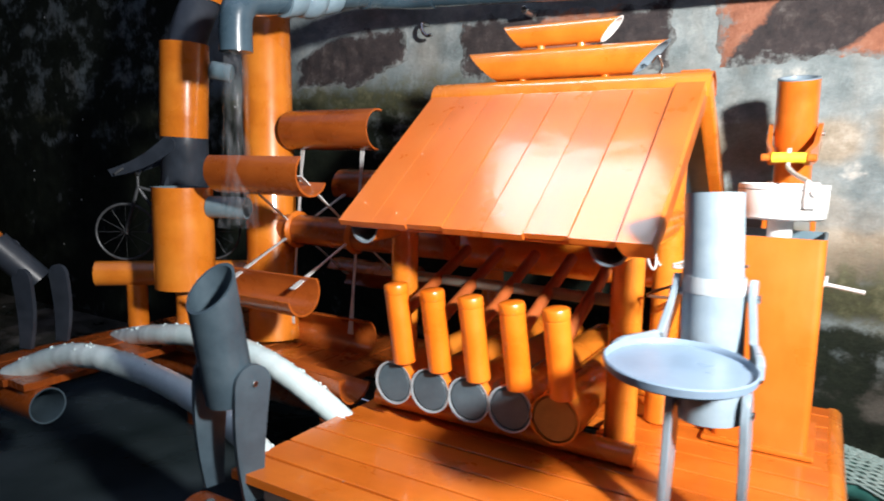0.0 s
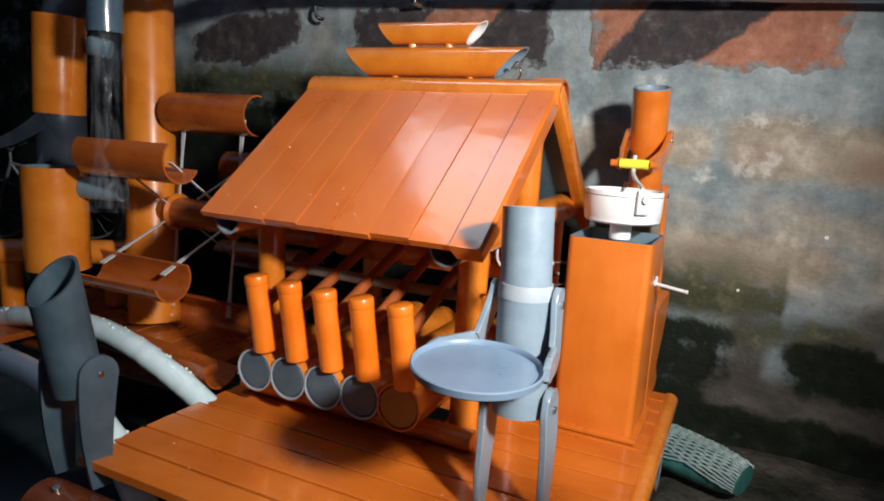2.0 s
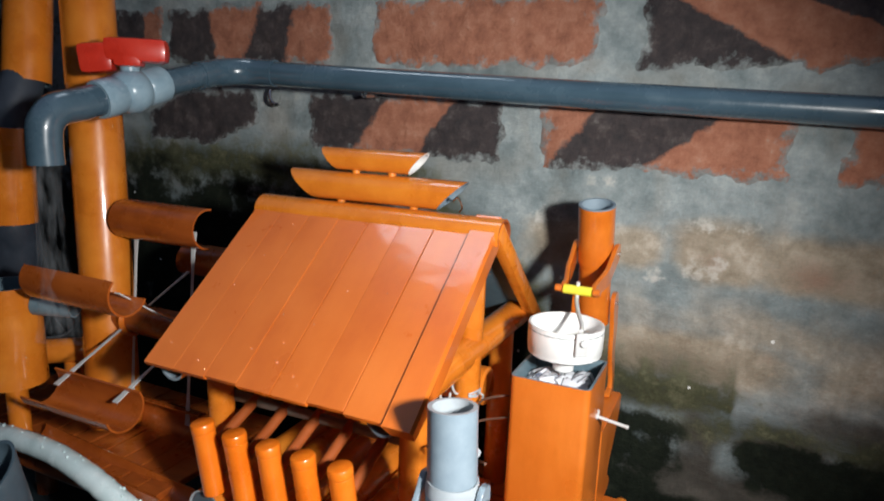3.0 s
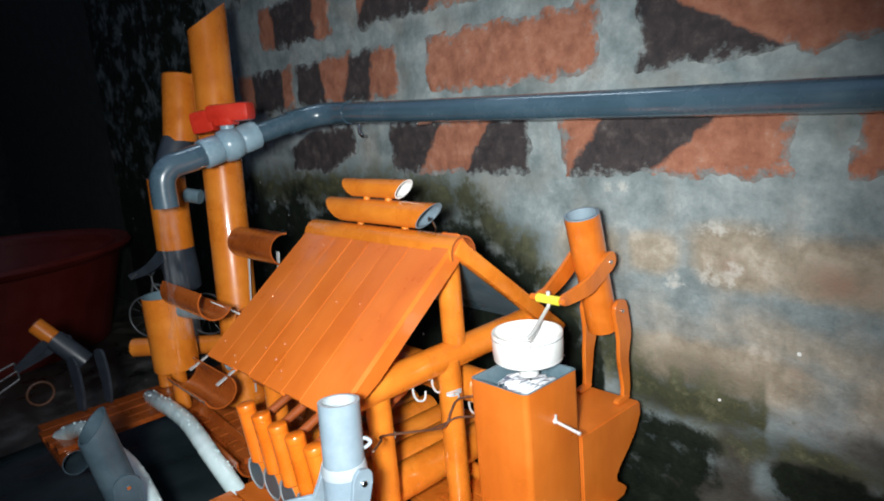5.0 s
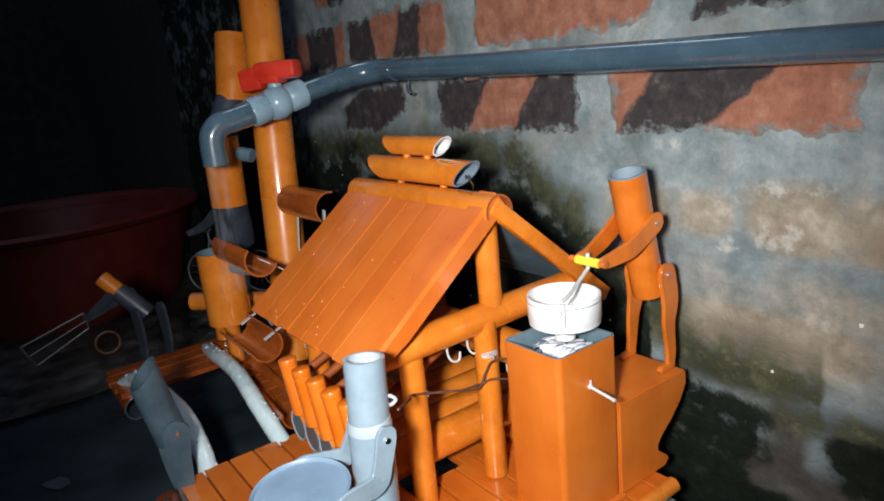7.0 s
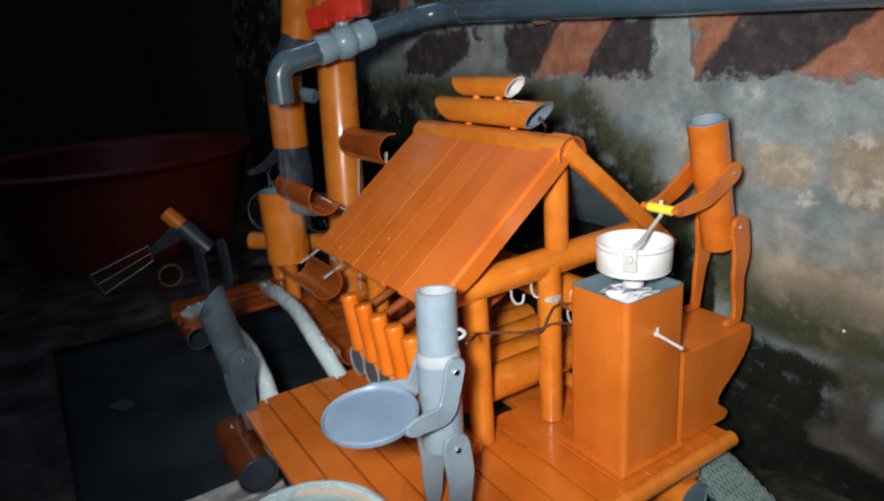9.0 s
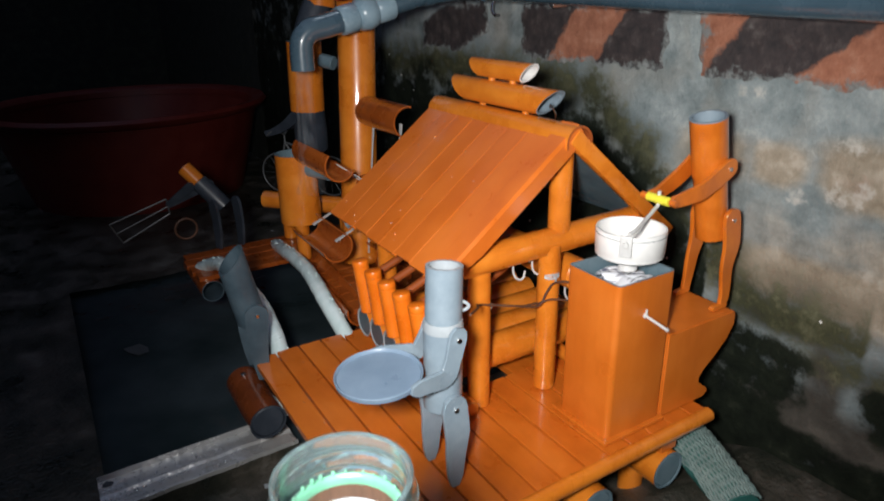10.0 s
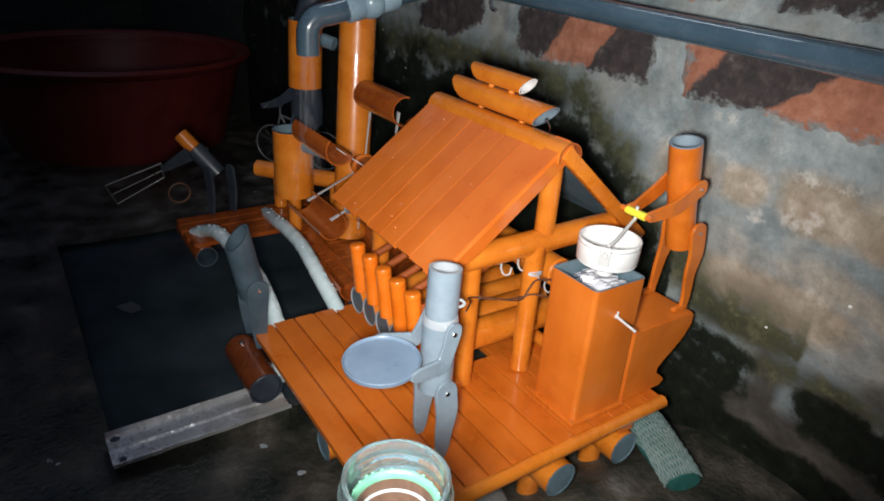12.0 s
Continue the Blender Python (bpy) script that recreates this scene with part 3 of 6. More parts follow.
def axes_matrix(origin, xdir, ydir):
    x = Vector(xdir).normalized()
    z = x.cross(Vector(ydir)).normalized()
    y = z.cross(x)
    m = Matrix((x, y, z)).transposed().to_4x4()
    m.translation = Vector(origin)
    return m


B = bmesh.new


# ---------------------------------------------------------------- the setting
def blob(x, z, items):
    """How strongly soft-edged stains and shade patches (x, z, half width, half height, strength) cover a point of the
    wall.
    """
    k = 0.0
    for cx, cz, hx, hz, s in items:
        d = ((abs(x - cx) / hx) ** 3 + (abs(z - cz) / hz) ** 3) ** (1 / 3)
        k = max(k, s * (1.42 - d) / 0.75)
    return max(0.0, min(1.0, k))


def slant(x):
    """Height of the mossy edge that falls to the right along the wall behind the house."""
    return min(0.312, 0.292 - 0.80 * (x + 0.13)) if x < 0.06 else max(0.118, 0.140 - 0.12 * (x - 0.06))


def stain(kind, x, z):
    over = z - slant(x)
    if kind == "mould_shade":
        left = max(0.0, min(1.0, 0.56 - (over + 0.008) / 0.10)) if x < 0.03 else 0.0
        # coloured darker to the far left, in place of fading light
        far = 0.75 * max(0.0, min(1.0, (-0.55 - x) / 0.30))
        return max(left, far, blob(x, z, MOULD_SHADE))
    if kind == "moss":
        return max(max(0.0, 1.05 - abs(over - 0.004) / 0.066) if x < 0.19 else 0.0, blob(x, z, MOSS))
    return blob(x, z, {"tan": TAN, "rust": RUST, "chip": CHIP, "grime_shade": GRIME_SHADE}[kind])


# blackened bricks; the two last wide bands paint shade along the foot
MOULD_SHADE = [(0.104, 0.075, 0.050, 0.034, 1.0), (0.055, 0.020, 0.070, 0.032, 1.0), (0.255, 0.076, 0.066, 0.026, 1.0), (0.36, 0.070, 0.10, 0.030, 1.0), (0.52, 0.066, 0.11, 0.036, 1.0), (0.70, 0.05, 0.12, 0.05, 1.0), (0.25, 0.000, 0.80, 0.022, 1.0), (0.25, -0.040, 0.80, 0.036, 1.0)]
# brown dirt plus a general dimming near the ground, painted in as patches
GRIME_SHADE = [(0.166, 0.075, 0.022, 0.045, 0.9), (0.33, 0.125, 0.12, 0.022, 0.55), (0.20, 0.030, 0.15, 0.040, 0.9), (0.42, 0.050, 0.20, 0.055, 0.9), (0.72, 0.05, 0.20, 0.06, 0.9), (0.235, 0.100, 0.055, 0.028, 0.6), (0.12, 0.125, 0.06, 0.018, 0.5)]
MOSS = [(0.135, 0.140, 0.065, 0.012, 0.85), (0.33, 0.108, 0.11, 0.020, 0.65), (0.19, 0.106, 0.05, 0.022, 0.55), (0.50, 0.115, 0.08, 0.02, 0.6), (0.23, 0.112, 0.07, 0.016, 0.55), (0.40, 0.112, 0.08, 0.016, 0.5), (-0.48, 0.32, 0.30, 0.03, 0.7), (-0.075, 0.262, 0.05, 0.03, 0.60), (0.10, 0.132, 0.060, 0.020, 1.0), (0.03, 0.172, 0.05, 0.03, 0.7)]
TAN = [(0.085, 0.272, 0.030, 0.020, 0.75), (0.26, 0.205, 0.20, 0.040, 0.40), (0.165, 0.276, 0.040, 0.030, 1.0), (0.265, 0.272, 0.075, 0.030, 1.0), (0.49, 0.277, 0.10, 0.030, 1.0), (0.72, 0.28, 0.10, 0.03, 0.8), (0.02, 0.270, 0.040, 0.026, 0.8), (0.145, 0.172, 0.095, 0.024, 1.0), (0.36, 0.180, 0.11, 0.034, 0.8), (0.60, 0.18, 0.10, 0.03, 0.8), (0.166, 0.040, 0.016, 0.010, 0.5), (0.24, 0.022, 0.05, 0.012, 0.35)]
RUST = [(0.219, 0.184, 0.020, 0.012, 0.35), (0.245, 0.262, 0.040, 0.022, 0.55), (0.16, 0.268, 0.016, 0.014, 0.4), (0.03, 0.265, 0.03, 0.02, 0.5), (0.38, 0.255, 0.05, 0.02, 0.5), (0.28, 0.01, 0.05, 0.02, 0.5)]
CHIP = [(0.142, 0.300, 0.012, 0.010, 0.9), (0.190, 0.305, 0.014, 0.006, 0.9), (0.162, 0.265, 0.015, 0.010, 0.9), (0.003, 0.303, 0.012, 0.006, 0.9), (0.122, 0.132, 0.024, 0.007, 0.8), (0.150, 0.118, 0.018, 0.005, 0.7), (0.090, 0.150, 0.020, 0.008, 0.6), (0.150, 0.256, 0.022, 0.012, 0.9), (0.145, 0.298, 0.020, 0.006, 0.9), (0.186, 0.301, 0.016, 0.005, 0.9), (-0.002, 0.293, 0.016, 0.007, 0.9), (0.110, 0.248, 0.022, 0.012, 0.6), (-0.03, 0.245, 0.022, 0.014, 0.7), (0.06, 0.335, 0.02, 0.01, 0.5), (0.34, 0.30, 0.03, 0.006, 0.7), (-0.40, 0.315, 0.03, 0.008, 0.6), (-0.30, 0.33, 0.02, 0.008, 0.6)]


def wall_front(x, z):
    """The uneven face of the cement at a point of the north wall."""
    p = Vector((x, z, 0))
    return 0.0030 * noise.fractal(p * 7, 1.0, 2.0, 3) + 0.0016 * noise.fractal(p * 34, 1.0, 2.0, 3)


def build_north_wall():
    x0, x1, z0, z1, step = -1.5, 1.0, -0.06, 1.0, 0.0065
    nx, nz = round((x1 - x0) / step), round((z1 - z0) / step)
    bm = B()
    layers = {n: bm.verts.layers.float.new(n) for n in ("mould_shade", "moss", "tan", "rust", "chip", "grime_shade")}
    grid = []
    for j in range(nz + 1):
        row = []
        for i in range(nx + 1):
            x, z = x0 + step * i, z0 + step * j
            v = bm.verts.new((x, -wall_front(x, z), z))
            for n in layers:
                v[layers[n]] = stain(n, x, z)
            row.append(v)
        grid.append(row)
    for j in range(nz):
        for i in range(nx):
            bm.faces.new((grid[j][i], grid[j][i + 1], grid[j + 1][i + 1], grid[j + 1][i]))
    border = grid[0] + [r[-1] for r in grid[1:]] + grid[-1][-2::-1] + [r[0] for r in grid[-2:0:-1]]
    back = [bm.verts.new((v.co.x, 0.12, v.co.z)) for v in border]
    for i in range(len(border)):
        j = (i + 1) % len(border)
        bm.faces.new((border[i], border[j], back[j], back[i]))
    bm.faces.new(back)
    ob = part("wall_north", bm, cement)
    return tagged(ob, "old brick wall smeared with grey cement, mouldy black and painted shade", "wall", "", "structure")


wall_north = build_north_wall()


def plain_wall(name, lo, hi, label, category, material=plain_dark):
    bm = B()
    block(bm, lo, hi, 0.0)
    ob = part(name, bm, material, None, "", False)
    return tagged(ob, label, category, "", "structure")


plain_wall("wall_upper", (-3.0, 0.0, 1.0), (3.0, 0.12, 2.4), "grey plastered upper wall above the bricks", "wall")
plain_wall("wall_far_end", (-3.0, 0.0, -0.06), (-1.5, 0.12, 1.0), "plastered wall coloured near black as if unlit", "wall", unlit_black)
plain_wall("wall_near_end", (1.0, 0.0, -0.06), (3.0, 0.12, 1.0), "grey plastered wall beside the model", "wall")
plain_wall("wall_west", (-3.12, -3.0, -0.06), (-3.0, 0.12, 2.4), "end wall of the yard coloured near black as if unlit", "wall", unlit_black)
plain_wall("wall_east", (3.0, -3.0, -0.06), (3.12, 0.12, 2.4), "grey end wall of the yard", "wall")
plain_wall("wall_south", (-3.12, -3.12, -0.06), (3.12, -3.0, 2.4), "grey wall across the yard", "wall")


def build_ground():
    """Wet concrete with a sunken pond basin, as one uneven sheet."""
    bm = B()
    xs = [-3.0, -2.0, -1.4, -1.0] + [-0.80 + 0.02 * i for i in range(71)] + [0.75, 1.0, 1.6, 3.0]
    ys = [-3.0, -2.0, -1.4, -1.0] + [-0.80 + 0.02 * i for i in range(42)]
    grid = [[bm.verts.new((x, y, -0.045 + 0.006 * noise.fractal(Vector((x, y, 3.0)) * 6, 1.0, 2.0, 3) + 0.030 * max(0.0, min(1.0, (x - 0.06) / 0.06)) * max(0.0, min(1.0, (y + 0.30) / 0.12)))) for x in xs] for y in ys]
    for j in range(len(ys) - 1):
        for i in range(len(xs) - 1):
            cx, cy = (xs[i] + xs[i + 1]) / 2, (ys[j] + ys[j + 1]) / 2
            if -0.78 < cx < -0.18 and -0.58 < cy < -0.06:
                continue
            bm.faces.new((grid[j][i], grid[j][i + 1], grid[j + 1][i + 1], grid[j + 1][i]))
    loose = [v for v in bm.verts if not v.link_faces]
    bmesh.ops.delete(bm, geom=loose, context="VERTS")
    ob = part("ground", bm, ground_mat)
    return tagged(ob, "wet dirty dark concrete yard floor", "floor", "", "structure")


build_ground()


def build_pond():
    bm = B()
    n, m = 90, 70
    grid = [[bm.verts.new((-1.10 + 0.95 * i / n, -0.78 + 0.74 * j / m, -0.058 + 0.0012 * noise.noise(Vector((i, j, 0)) * 0.35))) for i in range(n + 1)] for j in range(m + 1)]
    for j in range(m):
        for i in range(n):
            bm.faces.new((grid[j][i], grid[j][i + 1], grid[j + 1][i + 1], grid[j + 1][i]))
    ob = part("water", bm, pond_mat)
    tagged(ob, "still black water in the small pond", "water", "", "structure")


build_pond()


def build_pond_patch():
    bm = B()
    m = Matrix.Translation((-0.527, -0.508, -0.0545)) @ Matrix.Rotation(radians(24), 4, "Z")
    plate(bm, [(-0.019, -0.011), (-0.004, -0.013), (0.017, -0.009), (0.019, 0.006), (0.004, 0.012), (-0.013, 0.010)], 0.0008, m)
    single("pond_patch", bm, grey_film, (-0.527, -0.508, -0.055), "dull grey flat patch lying on the dark pond", "scrap", smooth=False)


build_pond_patch()


# ---------------------------------------------------------------- model house
def roof_point(x, y, lift=0.0):
    """A point on the front slope of the model roof, lifted off it."""
    n = Vector((0, -0.622, 0.783))
    return Vector((x, y, 0.207 + (y + 0.315) * (0.315 - 0.207) / 0.138)) + n * lift


def build_house():
    house = thing("model_house", (-0.10, -0.18, 0.055), "miniature orange house of painted pipes with a board roof", "model house")
    # corner posts, king posts and beams of pipe
    for x, y, top in ((-0.016, -0.257, 0.203), (-0.006, -0.185, 0.207), (-0.190, -0.262, 0.203), (-0.190, -0.105, 0.203), (-0.006, -0.105, 0.203)):
        bm = B()
        bare = (x, y) == (-0.006, -0.105)
        rod(bm, (x, y, 0.055), (x, y, top), 0.0106, seg=24)
        if bare:
            half_pipe(bm, (x, y, 0.055), (x, y, top), 0.0109, 0.0006, (1, 0.1, 0), 150, 14)
            for f in bm.faces[:27]:
                f.material_index = 1
        part("post", bm, [orange_pipe, grey_mid], house, "slate grey pipe post painted orange on one side" if bare else "")
    for x in (-0.016, -0.198):
        bm = B()
        rod(bm, (x + 0.006, -0.172, 0.212), (x + 0.006, -0.172, 0.300), 0.0105, seg=24)
        part("king_post", bm, orange_pipe, house)
        bm = B()
        tube(bm, (x, -0.304, 0.2020), (x + 0.012, -0.062, 0.2120), 0.0130, seg=28)
        part("tie_beam", bm, [orange_pipe, grey_light], house, "orange pipe beam with a grey open end")
    bm = B()
    rod(bm, (-0.200, -0.150, 0.168), (0.0, -0.150, 0.168), 0.0165, seg=28)
    part("cross_beam", bm, orange_pipe, house)
    # roof boards of the front slope
    n = 7
    x0, x1 = -0.212, -0.0082
    GAPS = (0.0, 0.00016, 0.00024, 0.00010, 0.00028, 0.00012, 0.00026, 0.0)
    rng = random.Random(4)
    for k in range(n):
        a, b = x0 + (x1 - x0) * k / n + GAPS[k], x0 + (x1 - x0) * (k + 1) / n - GAPS[k + 1]
        lift, tip = rng.uniform(0, 0.0003), rng.uniform(-0.00016, 0.00016)
        bm = B()
        lo_e, hi_e = -0.316 + rng.uniform(-0.001, 0.001), -0.181
        rows = []
        for t in range(7):
            y = lo_e + (hi_e - lo_e) * t / 6
            ring_ = [roof_point(a, y, lift - 0.0045), roof_point(b, y, lift - 0.0045), roof_point(b, y, lift + tip - 0.0002), roof_point(b - 0.0003, y, lift + tip), roof_point(a + 0.0003, y, lift - tip), roof_point(a, y, lift - tip - 0.0002)]
            rows.append(ring_)
        loft(bm, rows, True, True, True)
        part("board", bm, orange_slope, house, "", False)
    # thick barge board on the gable and its twin on the back slope
    bm = B()
    rows = []
    for t in range(5):
        y = -0.318 + 0.143 * t / 4
        d = -0.009 - 0.006 * min(1.0, t / 1.0)
        rows.append([roof_point(-0.0045, y, d), roof_point(0.0125, y, d), roof_point(0.0135, y, -0.001), roof_point(0.0120, y, 0.0022), roof_point(-0.0075, y, 0.0022), roof_point(-0.0085, y, 0.001)])
    loft(bm, rows, True, True, True)
    part("barge_board", bm, orange_slope, house, "thick orange barge board with a knot", False)
    bm = B()
    block(bm, (0.1050, -0.090, -0.0095), (0.1150, 0.086, 0.0050), 0.0020, axes_matrix((-0.100, -0.110, 0.252), (1, 0, 0), (0, 0.766, -0.643)))
    part("back_rafter", bm, orange_pipe, house)
    bm = B()
    back = axes_matrix((-0.100, -0.110, 0.252), (1, 0, 0), (0, 0.766, -0.643))
    block(bm, (-0.108, -0.083, -0.0012), (0.112, 0.083, 0.0012), 0.0004, back)
    part("back_sheet", bm, grey_mid, house, "slate grey sheet of the back slope", False)
    # grey inner lining under the boards
    bm = B()
    lining = axes_matrix(roof_point(-0.11, -0.25, -0.0085), (1, 0, 0), (0, 0.783, 0.622))
    block(bm, (-0.098, -0.080, -0.0010), (0.098, 0.082, 0.0010), 0.0003, lining)
    part("lining", bm, orange_flat, house, "", False)
    # ridge cap and the two stacked finials
    bm = B()
    half_pipe(bm, (-0.213, -0.176, 0.3025), (0.0155, -0.176, 0.3025), 0.0145, 0.0018, (0, -0.10, 1), 205)
    part("ridge_cap", bm, [orange_pipe, brown_rod], house)
    bm = B()
    tube(bm, (-0.1715, -0.171, 0.3300), (-0.0305, -0.171, 0.3300), 0.0122, 0.0015, cut0=0.026, cut1=0.026)
    part("lower_finial", bm, [orange_pipe, grey_light], house, "orange pipe with slanted open ends, grey inside")
    bm = B()
    tube(bm, (-0.1445, -0.171, 0.3530), (-0.0615, -0.171, 0.3530), 0.0092, 0.0013, cut0=0.016, cut1=0.016)
    part("upper_finial", bm, [orange_pipe, white_plastic], house, "short orange pipe with slanted white ends")
    for x, z0, z1 in ((-0.135, 0.313, 0.3195), (-0.065, 0.313, 0.3195), (-0.120, 0.340, 0.3455), (-0.086, 0.340, 0.3455)):
        bm = B()
        rod(bm, (x, -0.171, z0), (x, -0.171, z1), 0.0035, seg=12)
        part("spacer", bm, orange_pipe, house)
    bm = B()
    sweep(bm, [(-0.030, -0.172, 0.326), (-0.024, -0.176, 0.330), (-0.022, -0.172, 0.322), (-0.026, -0.168, 0.317)], 0.0007, 8)
    part("tie_wire", bm, steel, house)
    # the two bearers under the floor pipes
    for y in (-0.275, -0.135):
        bm = B()
        rod(bm, (-0.205, y, 0.0630), (0.0, y, 0.0630), 0.0078, seg=20)
        part("bearer", bm, orange_pipe, house)
    # pivot bar of the pounding levers
    bm = B()
    rod(bm, (-0.200, -0.250, 0.158), (-0.010, -0.250, 0.158), 0.0042, seg=14)
    part("pivot_bar", bm, surface("weathered_grey_bar", (0.16, 0.15, 0.12), (0.24, 0.23, 0.19), (0.34, 0.33, 0.28), 0.5, grain=(20, 90, 90)), house, "weathered grey pivot bar")
    return house


build_house()



def build_drops():
    """Beads of water splashed over the roof boards and the deck."""
    rng = random.Random(21)
    bm = B()
    for k in range(24):
        p = roof_point(rng.uniform(-0.205, 0.0), rng.uniform(-0.312, -0.190), 0.0002)
        bmesh.ops.create_icosphere(bm, subdivisions=1, radius=rng.uniform(0.0003, 0.0009), matrix=Matrix.Translation(p))
    for k in range(26):
        p = Vector((rng.uniform(-0.20, 0.10), rng.uniform(-0.410, -0.300), 0.0553))
        bmesh.ops.create_icosphere(bm, subdivisions=1, radius=rng.uniform(0.0003, 0.0009), matrix=Matrix.Translation(p) @ Matrix.Diagonal((1, 1, 0.6, 1)))
    ob = single("water_drop", bm, water_bead, (-0.1, -0.3, 0.055), "beads of splashed water on the orange boards", "water", kind="stuff")
    ob.visible_shadow = False


build_drops()

floor_pipe = None
for k in range(5):
    x = -0.1715 + 0.0314 * k
    if k < 4:
        if floor_pipe is None:
            floor_pipe = thing("mortar_pipe", (x, -0.303, 0.0708), "orange pipe laid on bearers, its grey mouth open", "pipe", "mortar pipes in the model house")
            bm = B()
            tube(bm, (x, -0.303, 0.0872), (x, -0.100, 0.0872), 0.0163, 0.0012, seg=32)
            part("pipe", bm, [orange_pipe, collar_white], floor_pipe)
            bm = B()
            rod(bm, (x, -0.3026, 0.0872), (x, -0.296, 0.0872), 0.0151, seg=28)
            part("plug", bm, slate_plug, floor_pipe, "slate grey plug set into the mouth")
        else:
            copy_thing(floor_pipe, pose(x, -0.303, 0.0708))
    else:
        last = thing("mortar_pipe", (x, -0.303, 0.0708), "orange pipe laid on bearers, its mouth stained ochre", "pipe", "mortar pipes in the model house")
        bm = B()
        tube(bm, (x, -0.303, 0.0872), (x, -0.100, 0.0872), 0.0170, 0.0012, seg=32)
        part("pipe", bm, [orange_pipe, orange_flat], last)
        bm = B()
        rod(bm, (x, -0.3024, 0.0872), (x, -0.296, 0.0872), 0.0158, seg=28)
        part("plug", bm, surface("ochre_stain", (0.22, 0.11, 0.03), (0.34, 0.17, 0.04), (0.45, 0.22, 0.06), 0.5, grain=(60, 60, 60)), last, "ochre plug set into the mouth")


def build_pounder(x, lift):
    """A pestle: a short pipe on the end of a thin lever."""
    top, lean = 0.160 + lift, -0.004
    p = thing("pestle", (x, -0.300, 0.107 + lift), "bright orange pipe pestle hung on a thin brown lever", "pestle", "pestles of the model house")
    bm = B()
    foot, tip = Vector((x - lean * 0.5, -0.2995, 0.1015 + lift)), Vector((x + lean, -0.304, top))
    rod(bm, foot, tip - (tip - foot).normalized() * 0.0065, 0.0086, seg=24)
    part("pestle_head", bm, orange_bright, p)
    bm = B()
    way = (tip - foot).normalized()
    lathe(bm, tip - way * 0.0070, [(0.0, 0.0), (0.0086, 0.0), (0.0089, 0.0006), (0.0089, 0.0056), (0.0083, 0.0068), (0.0066, 0.0074), (0.0, 0.0078)], 24, up=way)
    part("cap", bm, orange_bright, p)
    bm = B()
    rod(bm, (x + 0.001, -0.296, 0.140 + lift * 0.6), (x + 0.001, -0.205, 0.178 - lift * 0.4), 0.0043, seg=14)
    part("lever", bm, brown_rod, p, "thin brown lever rod")


for k, lift in enumerate((0.002, 0.001, 0.0, 0.0, 0.0)):
    build_pounder(-0.1655 + 0.0305 * k, lift)


def build_hook(x, y, z):
    bm = B()
    sweep(bm, [(x, y, z), (x, y, z - 0.012), (x + 0.002, y + 0.003, z - 0.0185), (x + 0.003, y + 0.009, z - 0.0190), (x + 0.003, y + 0.011, z - 0.012)], 0.0010, 8, 6)
    single("wire_hook", bm, strap_white, (x, y, z), "small bent white wire hook hung from the house beam", "hook", "hooks in the house")


for hx, hy, hz in ((-0.012, -0.222, 0.1965), (-0.012, -0.200, 0.1965), (-0.020, -0.150, 0.1540)):
    build_hook(hx, hy, hz)


